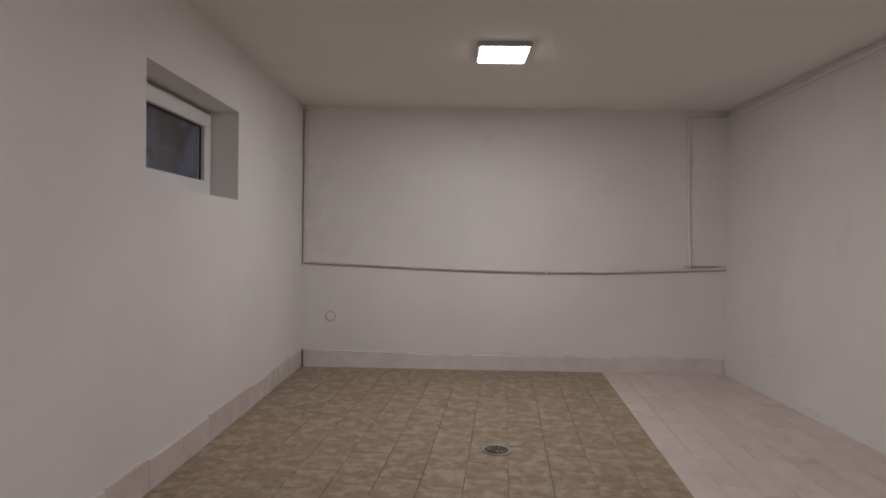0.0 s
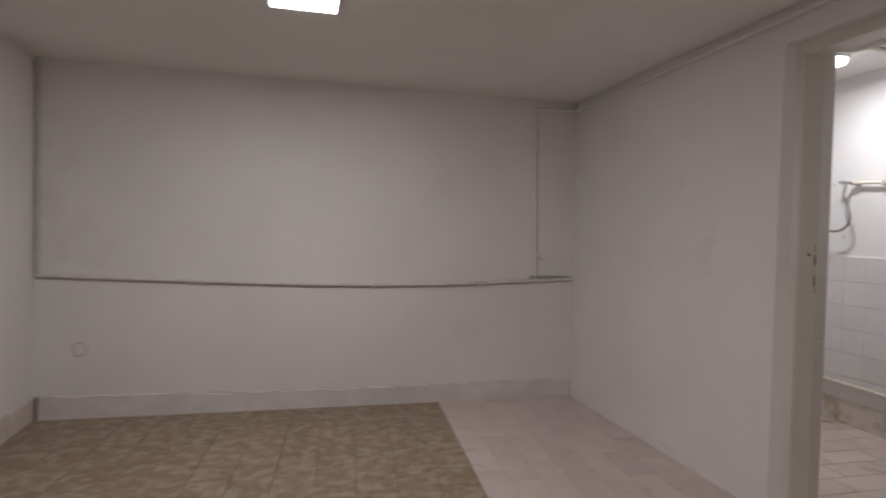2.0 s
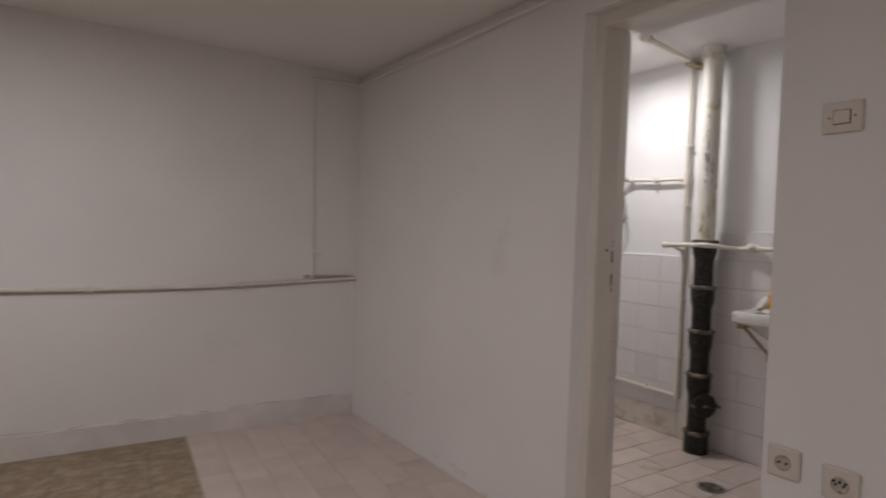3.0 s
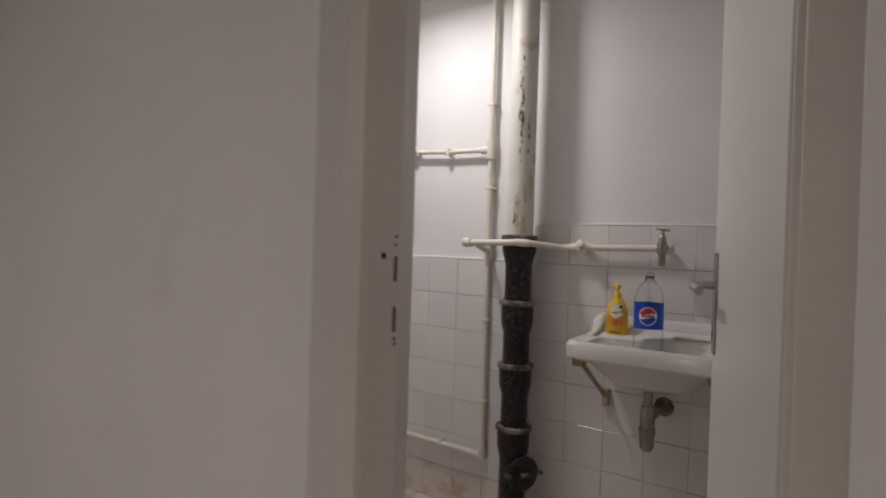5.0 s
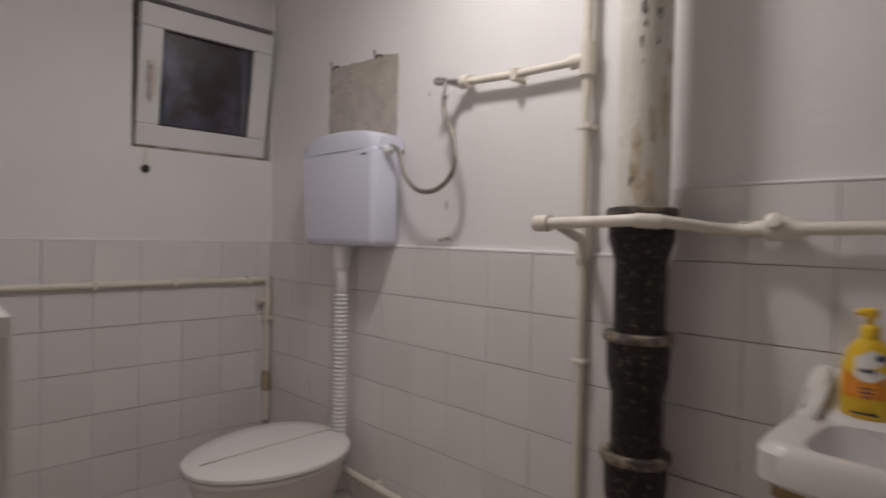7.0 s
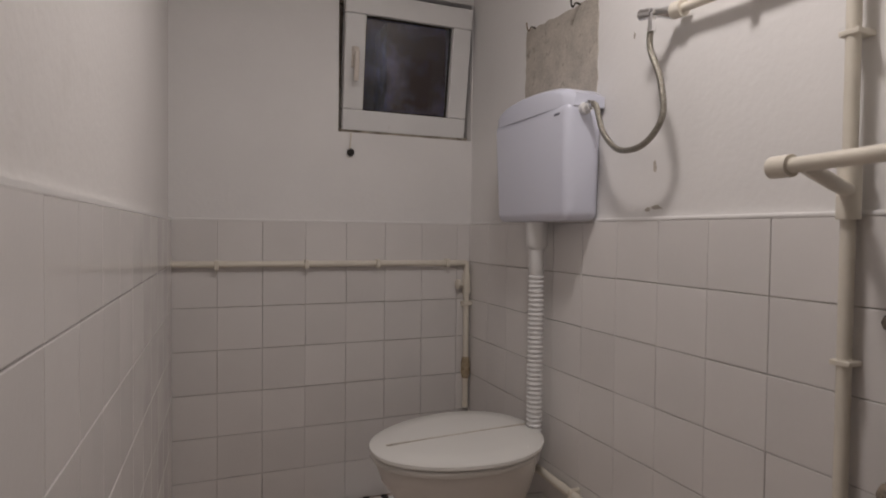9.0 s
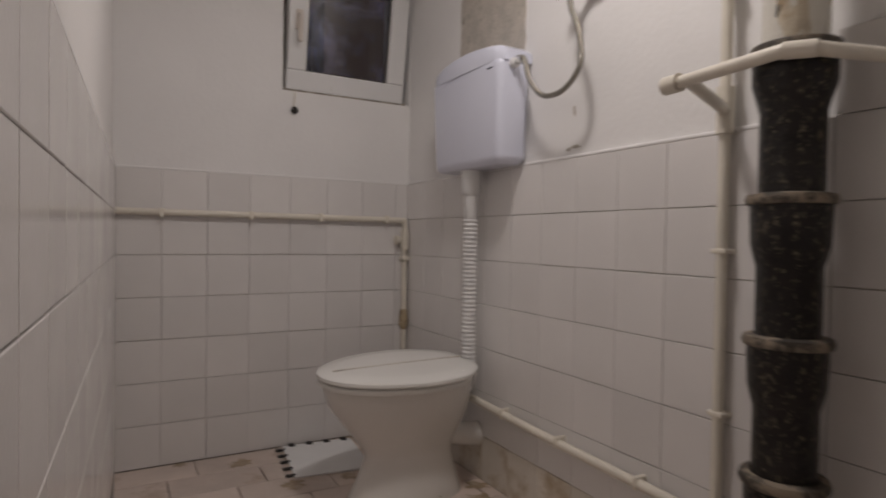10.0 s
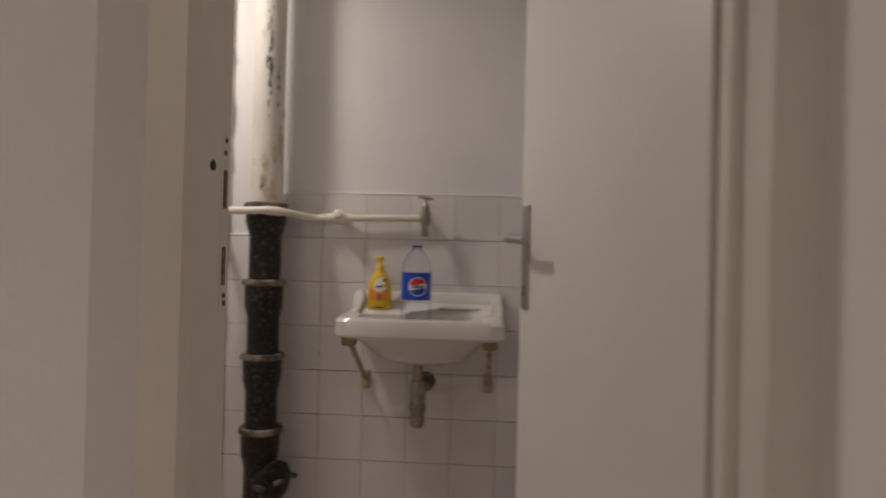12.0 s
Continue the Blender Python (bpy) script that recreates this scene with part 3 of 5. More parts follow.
rows = [(0.066, 0.0), (0.066, 0.115), (0.053, 0.123)] + rows[7:] + [(0.053, 1.10), (0.058, 1.12), (0.067, 1.15), (0.068, 1.205), (0.058, 1.212)]
bm = B(); lathe(bm, rows, 40)
lower = part("lower_pipe", bm, IRON, stack, "black tarred lower pipe speckled with paint", True)
for z in (0.12, 0.452, 0.701, 0.952, 1.212):
    bm = B(); lathe(bm, [(0.058, z - 0.016), (0.071, z - 0.014), (0.074, z - 0.006), (0.071, z + 0.003), (0.056, z + 0.006)], 40, ends=False)
    part("collar", bm, IRON_RIM, stack, "dusty rusted collar", True)
turn = pose(0, 0, 0.285, 0, 0, 0) @ pose(0, 0, 0, 90, 0, -28)
bm = B(); lathe(bm, [(0.052, 0.0), (0.052, 0.062), (0.068, 0.066), (0.068, 0.080), (0.060, 0.084), (0.03, 0.087)], 32, turn)
cov = part("inspection_cover", bm, IRON, stack, "round black inspection cover", True)
for k in range(2):
    bm = B(); lathe(bm, [(0.009, 0.06), (0.009, 0.098)], 6, turn @ Matrix.Translation((0.072 * (1 - 2 * k), 0, 0)))
    part("bolt", bm, IRON_RIM, cov)
bm = B(); box(bm, (-0.02, -0.006, 0.082), (0.02, 0.006, 0.10), 0.003, m=turn)
part("lug", bm, IRON_RIM, cov)

# bare tar showing through the peeling paint
rng = random.Random(4)
for (a0, z0, sx, sz, cnt) in ((202, 1.72, 9, 0.17, 34), (232, 1.62, 4, 0.07, 10), (182, 1.30, 12, 0.06, 5), (190, 1.70, 5, 0.10, 6)):
    for k in range(cnt):
        a = radians(a0 + rng.gauss(0, sx * 0.45))
        z = z0 + rng.gauss(0, sz * 0.5)
        w, h = rng.uniform(0.02, 0.07), rng.uniform(0.004, 0.02)
        bm = B()
        ring = []
        for q in range(9):
            t = 2 * math.pi * q / 9
            f = rng.uniform(0.35, 1.15)
            aa, zz = a + w * f * math.cos(t), z + h * f * math.sin(t)
            ring.append(bm.verts.new((0.0536 * math.cos(aa), 0.0536 * math.sin(aa), zz)))
        bm.faces.new(ring)
        part("peeled_patch", bm, TAR, upper)
# rust-stained paint above the joint
for k in range(9):
    a, z = radians(rng.uniform(190, 285)), 1.24 + abs(rng.gauss(0, 0.10))
    w, h = rng.uniform(0.12, 0.30), rng.uniform(0.03, 0.08)
    bm = B()
    ring = []
    for q in range(14):
        t = 2 * math.pi * q / 14
        f = rng.uniform(0.45, 1.1)
        aa, zz = a + w * f * math.cos(t), max(1.216, z + h * f * math.sin(t))
        ring.append(bm.verts.new((0.0534 * math.cos(aa), 0.0534 * math.sin(aa), zz)))
    mid = bm.verts.new((0.0542 * math.cos(a), 0.0542 * math.sin(a), max(1.22, z)))
    for q in range(14):
        bm.faces.new((mid, ring[q], ring[(q + 1) % 14]))
    part("rust_blotch", bm, RUST_PAINT, upper)

# ---------------------------------------------------------------- bathroom: water pipes
riser = thing("water_riser", "cream painted water pipe with clips on the wall", "water pipe")
px, py = -0.032, -1.615
bm = B(); tube(bm, [(px, py, 0.268), (px, py, BCEIL)], 0.012, 14)
part("riser", bm, PIPE_PAINT, riser, smooth=True)
bm = B(); tube(bm, rounded_path([(px, py, 0.30), (px, py - 0.0, 0.262), (px, -1.1, 0.272), (px, -0.62, 0.288), (px - 0.05, -0.50, 0.292)], 0.012), 0.0135, 14)
part("low_branch", bm, PIPE_PAINT, riser, smooth=True)
bm = B(); tube(bm, [(px, py, 1.585), (px, -1.40, 1.588), (px, -1.20, 1.600)], 0.0105, 14)
part("upper_branch", bm, PIPE_PAINT, riser, smooth=True)
for a, b, r in (((px, py, 1.545), (px, py, 1.625), 0.019), ((px, py, 1.585), (px, py + 0.045, 1.585), 0.018), ((px, py, 0.25), (px, py, 0.295), 0.018),
                ((px, py, 1.10), (px, py, 1.20), 0.019), ((px, -1.225, 1.599), (px, -1.195, 1.601), 0.02)):
    bm = B(); tube(bm, [a, b], r, 14)
    part("fitting", bm, PIPE_PAINT, riser, smooth=True)
clips = [(px, py, z) for z in (0.50, 0.85, 1.42, 1.78)]
for p in clips:
    bm = B(); box(bm, (p[0] - 0.014, p[1] - 0.018, p[2] - 0.005), (0, p[1] + 0.018, p[2] + 0.005), 0.002)
    part("clip", bm, PIPE_PAINT, riser)
for y in (-1.40, -1.10, -0.82):
    z = 0.262 + (py - y) / (py + 0.62) * 0.026
    bm = B(); box(bm, (px - 0.016, y - 0.006, z - 0.015), (0, y + 0.006, z + 0.019), 0.003)
    part("clip", bm, PIPE_PAINT, riser)
bm = B(); box(bm, (px - 0.016, -1.405, 1.57), (0, -1.385, 1.605), 0.003)
part("clip", bm, PIPE_PAINT, riser)

feed = thing("basin_feed_pipe", "cream painted water pipe crossing the stack to the tap", "water pipe")
fz = 1.185
fx = CX - 0.082
bm = B(); tube(bm, rounded_path([(fx + 0.005, -1.615, fz - 0.003), (fx, -1.76, fz), (fx, -1.865, fz + 0.004), (-0.05, -1.955, fz - 0.012), (-0.042, -2.36, fz - 0.003)], 0.035), 0.0125, 14)
part("tube", bm, PIPE_PAINT, feed, smooth=True)
bm = B(); tube(bm, [(fx + 0.006, -1.598, fz - 0.003), (fx + 0.003, -1.635, fz - 0.003)], 0.0185, 14)
part("end_cap", bm, PIPE_PAINT, feed, smooth=True)
bm = B(); tube(bm, rounded_path([(fx + 0.003, -1.655, fz - 0.004), (-0.10, -1.64, fz - 0.03), (px, py, fz - 0.035)], 0.03), 0.0125, 14)
part("return_tube", bm, PIPE_PAINT, feed, smooth=True)
bm = B(); tube(bm, [(fx, -1.84, fz + 0.003), (fx + 0.022, -1.885, fz + 0.0)], 0.0150, 14)
part("elbow", bm, PIPE_PAINT, feed, smooth=True)
bm = B(); tube(bm, [(-0.045, -2.005, fz - 0.009), (-0.045, -2.025, fz - 0.009), (-0.045, -2.035, fz - 0.009), (-0.045, -2.065, fz - 0.009), (-0.045, -2.075, fz - 0.009), (-0.045, -2.095, fz - 0.009)], [0.016, 0.016, 0.024, 0.024, 0.016, 0.016], 12)
vb = part("stop_valve", bm, PIPE_PAINT, feed, "paint-caked stop valve body", True)
bm = B(); lathe(bm, [(0.012, 0.0), (0.016, 0.018), (0.016, 0.026), (0.006, 0.03)], 12, Matrix.Translation((-0.06, -2.05, fz - 0.006)) @ pose(0, 0, 0, 0, -60, 0))
part("valve_head", bm, PIPE_PAINT, vb, smooth=True)
bm = B(); box(bm, (-0.055, -1.995, fz - 0.025), (0, -1.98, fz + 0.006), 0.003)
part("clip", bm, PIPE_PAINT, feed)

tap = thing("wall_tap", "old dull chrome wall tap with cross handle", "tap", (-0.075, -2.355, 1.185))
bm = B(); lathe(bm, [(0.010, -0.068), (0.012, -0.066), (0.012, -0.03), (0.017, -0.02), (0.018, 0.012), (0.013, 0.022), (0.014, 0.03), (0.009, 0.042), (0.006, 0.046), (0.006, 0.062)], 20)
part("body", bm, TARNISH, tap, smooth=True)
bm = B(); tube(bm, [(0, 0, 0), (0.03, 0, -0.002), (0.05, 0, -0.002)], 0.012, 14)
part("inlet", bm, TARNISH, tap, smooth=True)
bm = B(); lathe(bm, [(0.034, 0.0), (0.032, 0.008), (0.015, 0.016)], 24, Matrix.Translation((0.075, 0, 0)) @ pose(0, 0, 0, 0, -90, 0))
part("flange", bm, PIPE_PAINT, tap, "cream painted wall flange", True)
bm = B(); tube(bm, [(-0.006, -0.025, 0.060), (0, -0.010, 0.064), (0.0, 0.010, 0.066), (0.006, 0.025, 0.070)], [0.004, 0.006, 0.006, 0.004], 10)
part("cross_handle", bm, TARNISH, tap, smooth=True)

# ---------------------------------------------------------------- bathroom: basin
Y0, Y1, BX = -2.110, -2.625, -0.365
basin = thing("wash_basin", "old white ceramic wall basin with worn glaze", "basin", (0, 0, 0))


def plan_shape(u, v, w0, w1, x0, x1, p):
    """A superellipse outline in plan."""
    c, s = math.cos(u), math.sin(u)
    x = math.copysign(abs(c) ** (2 / p), c) * (x1 - x0) / 2 + (x0 + x1) / 2
    y = math.copysign(abs(s) ** (2 / p), s) * (w1 - w0) / 2 + (w0 + w1) / 2
    return x, y


def loops(bm, levels, seg=64, close_first=False, close_last=True):
    rings = []
    for (x0, x1, y0, y1, z, p, dz) in levels:
        ring = []
        for k in range(seg):
            x, y = plan_shape(2 * math.pi * k / seg, 0, y0, y1, x0, x1, p)
            f = (x - BX) / -BX
            ring.append(bm.verts.new((x, y, z + dz * max(0.0, f - 0.55) / 0.45)))
        rings.append(ring)
    for a, b in zip(rings, rings[1:]):
        for k in range(seg):
            bm.faces.new((a[k], a[(k + 1) % seg], b[(k + 1) % seg], b[k]))
    if close_first:
        bm.faces.new(rings[0])
    if close_last:
        bm.faces.new(rings[-1])


bm = B()
loops(bm, [(-0.24, -0.10, Y1 + 0.18, Y0 - 0.18, 0.705, 3, 0), (-0.28, -0.03, Y1 + 0.11, Y0 - 0.11, 0.725, 3, 0), (-0.335, -0.004, Y1 + 0.045, Y0 - 0.045, 0.79, 4, 0),
           (BX + 0.008, -0.002, Y1 + 0.008, Y0 - 0.008, 0.800, 9, 0), (BX, -0.002, Y1, Y0, 0.808, 10, 0), (BX, -0.002, Y1, Y0, 0.848, 10, 0.0),
           (BX + 0.008, -0.002, Y1 + 0.006, Y0 - 0.006, 0.859, 9, 0.0), (BX + 0.022, -0.004, Y1 + 0.02, Y0 - 0.02, 0.861, 8, 0),
           (BX + 0.045, -0.115, Y1 + 0.05, Y0 - 0.05, 0.850, 5, 0), (BX + 0.065, -0.125, Y1 + 0.075, Y0 - 0.075, 0.80, 4, 0), (BX + 0.12, -0.15, Y1 + 0.15, Y0 - 0.15, 0.757, 3, 0), (-0.205, -0.175, -2.385, -2.35, 0.748, 2, 0)],
      close_first=True)
part("bowl", bm, CERAMIC, basin, smooth=True)
bm = B()
prof = [(-0.002, 0.79), (-0.122, 0.79), (-0.122, 0.850), (-0.113, 0.859), (-0.075, 0.866), (-0.040, 0.885), (-0.030, 0.915), (-0.020, 0.922), (-0.002, 0.922)]
N = 24
rings = []
for k in range(N + 1):
    t = k / N
    y = Y0 - 0.004 + (Y1 - Y0 + 0.008) * t
    rings.append([bm.verts.new((x, y, z)) for x, z in prof])
for a, b in zip(rings, rings[1:]):
    for i in range(len(prof)):
        j = (i + 1) % len(prof)
        bm.faces.new((a[i], a[j], b[j], b[i]))
bm.faces.new(rings[0]); bm.faces.new(rings[-1])
part("back_ledge", bm, CERAMIC, basin, smooth=True)
for y in (Y0, Y1):
    s = -1 if y == Y0 else 1
    bm = B()
    outline = [(-0.002, 0.925), (-0.03, 0.925), (-0.05, 0.918), (-0.075, 0.895), (-0.11, 0.868), (-0.16, 0.858), (-0.16, 0.85), (-0.002, 0.85)]
    a = [bm.verts.new((x, y + s * 0.001, z)) for x, z in outline]
    b = [bm.verts.new((x, y + s * 0.036, z)) for x, z in outline]
    bm.faces.new(a); bm.faces.new(b)
    for i in range(len(outline)):
        j = (i + 1) % len(outline)
        bm.faces.new((a[i], a[j], b[j], b[i]))
    bmesh.ops.bevel(bm, geom=bm.edges[:], offset=0.007, segments=2, affect="EDGES")
    part("side_wing", bm, CERAMIC, basin, smooth=True)
for k in (-1, 0, 1):
    bm = B(); lathe(bm, [(0.0042, -0.002), (0.0042, 0.0008)], 12, Matrix.Translation((-0.1305, -2.365 + k * 0.021, 0.822)) @ pose(0, 0, 0, 0, -80, 0))
    part("overflow_hole", bm, DARK, basin)
bm = B(); lathe(bm, [(0.026, 0), (0.026, 0.003), (0.02, 0.003), (0.014, 0.0)], 24, Matrix.Translation((-0.19, -2.367, 0.749)))
part("drain_ring", bm, STEEL, basin, smooth=True)

trap = thing("bottle_trap", "corroded chrome bottle trap under the basin", "drain trap", (-0.185, -2.354, 0))
bm = B(); lathe(bm, [(0.032, 0.700), (0.032, 0.707), (0.022, 0.700), (0.016, 0.692), (0.016, 0.648), (0.021, 0.645), (0.021, 0.632), (0.024, 0.628), (0.024, 0.572), (0.0275, 0.568), (0.0275, 0.548), (0.024, 0.543), (0.023, 0.505), (0.014, 0.492)][::-1], 24)
part("body", bm, TARNISH, trap, smooth=True)
bm = B(); lathe(bm, [(0.033, 0.702), (0.035, 0.708), (0.033, 0.713)], 24)
part("gasket", bm, DARK, trap, smooth=True)
bm = B(); tube(bm, [(0.02, -0.002, 0.602), (0.185, -0.010, 0.606)], 0.017, 16)
part("outlet", bm, TARNISH, trap, smooth=True)
bm = B(); lathe(bm, [(0.036, 0.0), (0.034, 0.012), (0.018, 0.016)], 24, Matrix.Translation((0.181, -0.010, 0.606)) @ pose(0, 0, 0, 0, -90, 0))
part("rosette", bm, IRON_RIM, trap, smooth=True)

for y, nm in ((-2.150, "a"), (-2.583, "b")):
    br = thing("basin_bracket", "rusty painted steel bracket holding the basin", "bracket", group="basin brackets")
    bm = B(); box(bm, (-0.30, y - 0.013, 0.775), (-0.004, y + 0.013, 0.793), 0.003)
    part("arm", bm, RUST, br)
    bm = B(); box(bm, (-0.318, y - 0.022, 0.770), (-0.285, y + 0.022, 0.800), 0.006)
    part("front_lug", bm, BRASS, br, "tarnished brass lug")
    bm = B(); tube(bm, [(-0.285, y, 0.778), (-0.03, y, 0.615)], 0.0085, 8)
    part("strut", bm, RUST, br)
    bm = B(); box(bm, (-0.03, y - 0.014, 0.575), (-0.002, y + 0.014, 0.640), 0.004)
    part("foot", bm, RUST, br)

# ---------------------------------------------------------------- soap and bottle
soap = thing("soap_dispenser", "yellow pump bottle of liquid soap on the basin", "soap bottle", (-0.085, -2.205, 0.861, 0, 0, -90))


def oval(bm, rows, seg=36, m=Matrix()):
    rings = []
    for a, b, z in rows:
        rings.append([bm.verts.new(m @ Vector((a * math.cos(2 * math.pi * k / seg), b * math.sin(2 * math.pi * k / seg), z))) for k in range(seg)])
    for p, q in zip(rings, rings[1:]):
        for k in range(seg):
            bm.faces.new((p[k], p[(k + 1) % seg], q[(k + 1) % seg], q[k]))
    bm.faces.new(rings[0]); bm.faces.new(rings[-1])


bm = B(); oval(bm, [(0.036, 0.020, 0), (0.040, 0.023, 0.004), (0.041, 0.024, 0.05), (0.039, 0.023, 0.085), (0.030, 0.019, 0.115), (0.018, 0.015, 0.130), (0.013, 0.013, 0.134)])
body = part("bottle", bm, SOAP_Y, soap, smooth=True)


def soap_patch(name, outline, material, label=""):
    """A printed area wrapped on the front of the bottle."""
    bm = B()
    vs = []
    for x, z in outline:
        a = 0.0415 if z < 0.07 else 0.0415 - (z - 0.07) * 0.26
        b = 0.0245 if z < 0.085 else 0.0245 - (z - 0.085) * 0.15
        x = max(-a * 0.97, min(a * 0.97, x))
        vs.append(bm.verts.new((x, -b * math.sqrt(max(0.0, 1 - (x / a) ** 2)) - 0.0004, z)))
    bm.faces.new(vs)
    bmesh.ops.triangulate(bm, faces=bm.faces[:])
    return part(name, bm, material, body, label)


for i in range(10):
    x0 = -0.034 + i * 0.0062
    soap_patch("orange_band", [(x0, 0.060 + 0.02 * abs(i - 6) / 6), (x0 + 0.0063, 0.060 + 0.02 * abs(i - 5) / 6), (x0 + 0.0063, 0.035), (x0, 0.035)], SOAP_O)
for i in range(8):
    x0 = -0.016 + i * 0.0055
    h = 0.115 - 0.0028 * abs(i - 4)
    soap_patch("white_panel", [(x0, h), (x0 + 0.0056, h), (x0 + 0.0056, 0.063), (x0, 0.063)], SOAP_W)
for z, w in ((0.080, 0.022), (0.052, 0.02), (0.045, 0.018), (0.038, 0.012)):
    for i in range(6):
        x0 = -0.004 - w / 2 + i * w / 6 + 0.006
        soap_patch("print_bar", [(x0, z + (0.0045 if z > 0.07 else 0.002)), (x0 + w / 7.5, z + (0.0045 if z > 0.07 else 0.002)), (x0 + w / 7.5, z - 0.002), (x0, z - 0.002)], INK)
soap_patch("seal", [(0.019 + 0.006 * math.cos(k), 0.103 + 0.006 * math.sin(k)) for k in np.linspace(0, 5.7, 10)], INK)
for i in range(6):
    x0 = -0.02 + i * 0.0066
    soap_patch("volume_bar", [(x0, 0.012), (x0 + 0.006, 0.012), (x0 + 0.006, 0.008), (x0, 0.008)], INK)
bm = B(); lathe(bm, [(0.0145, 0.131), (0.0145, 0.150), (0.012, 0.154), (0.006, 0.156), (0.006, 0.166), (0.011, 0.168), (0.011, 0.180), (0.008, 0.183)], 24)
pump = part("pump", bm, SOAP_Y, soap, smooth=True)
bm = B(); tube(bm, [(0.0, 0, 0.175), (-0.014, -0.004, 0.176), (-0.019, -0.006, 0.172)], [0.008, 0.006, 0.005], 10)
part("spout", bm, SOAP_Y, pump, smooth=True)

bottle = thing("drink_bottle", "clear plastic drink bottle with blue label, nearly empty", "bottle", (-0.155, -2.338, 0.785, 0, 0, -78))
bm = B(); lathe(bm, [(0.030, 0.006), (0.038, 0.0), (0.046, 0.008), (0.049, 0.03), (0.049, 0.110), (0.0475, 0.118), (0.0475, 0.212), (0.0485, 0.218), (0.046, 0.235), (0.036, 0.262), (0.022, 0.279), (0.014, 0.286), (0.013, 0.289), (0.0165, 0.290), (0.0165, 0.292), (0.0125, 0.293), (0.0125, 0.310), (0.0115, 0.3105), (0.0115, 0.285), (0.0205, 0.278), (0.035, 0.261), (0.045, 0.2345), (0.0465, 0.217), (0.0465, 0.118), (0.048, 0.110), (0.048, 0.03), (0.045, 0.009), (0.038, 0.002), (0.030, 0.008)], 40)
b0 = part("body", bm, PET, bottle, smooth=True)
bm = B()
lathe(bm, [(0.0492, 0.121), (0.0494, 0.165), (0.0492, 0.211)], 48, ends=False)
lab = part("label", bm, BLUE, bottle, "bright blue wrap label", True)


def disc_on(r, cz, half, radius, material, name, top=None):
    """A printed round area bent round the bottle; top: keep only above or below a wavy line."""
    bm = B()
    n = 26
    for i in range(n):
        x0, x1 = -half + 2 * half * i / n, -half + 2 * half * (i + 1) / n
        e0, e1 = math.sqrt(max(0, half ** 2 - x0 ** 2)), math.sqrt(max(0, half ** 2 - x1 ** 2))
        lo0, hi0, lo1, hi1 = -e0, e0, -e1, e1
        if top:
            w = half * 0.26
            f = lambda x: 0.10 * half * math.sin(x / half * 2.6)
            if top > 0:
                lo0, lo1 = max(-e0, min(e0, w + f(x0))), max(-e1, min(e1, w + f(x1)))
            else:
                hi0, hi1 = min(e0, max(-e0, -w + f(x0))), min(e1, max(-e1, -w + f(x1)))
        q = [bm.verts.new((radius * math.sin(x / radius), -radius * math.cos(x / radius), cz + z)) for x, z in ((x0, lo0), (x1, lo1), (x1, hi1), (x0, hi0))]
        bm.faces.new(q)
    part(name, bm, material, lab, smooth=True)


disc_on(0.03, 0.165, 0.031, 0.0497, WHITE_P, "round_mark")
disc_on(0.03, 0.165, 0.028, 0.0499, RED, "red_field", 1)
disc_on(0.03, 0.165, 0.028, 0.0499, BLUE, "blue_field", -1)
bm = B()
for i in range(5):
    x = -0.017 + i * 0.0085
    q = [bm.verts.new((0.0501 * math.sin(xx / 0.0501), -0.0501 * math.cos(xx / 0.0501), zz)) for xx, zz in ((x - 0.003, 0.1605), (x + 0.003, 0.1605), (x + 0.003, 0.1695), (x - 0.003, 0.1695))]
    bm.faces.new(q)
part("mark_bars", bm, INK, lab)
bm = B(); lathe(bm, [(0.0150, 0.2922), (0.0158, 0.2925), (0.0158, 0.2985), (0.0140, 0.299)], 28)
part("cap_ring", bm, CAP, bottle, "dark blue cap ring", True)

# ---------------------------------------------------------------- cistern
cis = thing("toilet_cistern", "white plastic high-level toilet cistern on the wall", "cistern", (0, -0.676, 1.108))
bm = B(); box(bm, (-0.128, -0.224, 0.0), (-0.004, 0.224, 0.338), 0.028, 5)
for v in bm.verts:
    if v.co.z < 0.1:
        v.co.x = -0.004 + (v.co.x + 0.004) * 0.93
        v.co.y *= 0.95
part("tank", bm, CISTERN, cis, smooth=True)
bm = B()
n = 20
rows2 = []
for k in range(n + 1):
    y = -0.226 + 0.452 * k / n
    t = 1 - (2 * k / n - 1) ** 2
    h = 0.358 + 0.038 * t ** 0.6
    rows2.append([bm.verts.new(p) for p in ((-0.106 - 0.024 * t ** 0.25, y, 0.322), (-0.106 - 0.024 * t ** 0.25, y, h - 0.022), (-0.100 - 0.024 * t ** 0.25, y, h - 0.008), (-0.104, y, h), (-0.02, y, h), (-0.004, y, h - 0.006), (-0.004, y, 0.322))])
for a, b in zip(rows2, rows2[1:]):
    for i in range(7):
        j = (i + 1) % 7
        bm.faces.new((a[i], a[j], b[j], b[i]))
bm.faces.new(rows2[0]); bm.faces.new(rows2[-1])
part("lid", bm, CISTERN, cis, "domed white plastic lid", True)
bm = B(); box(bm, (-0.1295, -0.185, 0.302), (-0.127, -0.158, 0.306))
part("mark", bm, INK, cis, "small dark printed mark")
bm = B(); tube(bm, [(-0.075, -0.215, 0.315), (-0.075, -0.240, 0.315), (-0.075, -0.242, 0.315), (-0.075, -0.258, 0.318)], [0.017, 0.017, 0.012, 0.012], 16)
part("inlet_nut", bm, UPVC, cis, smooth=True)

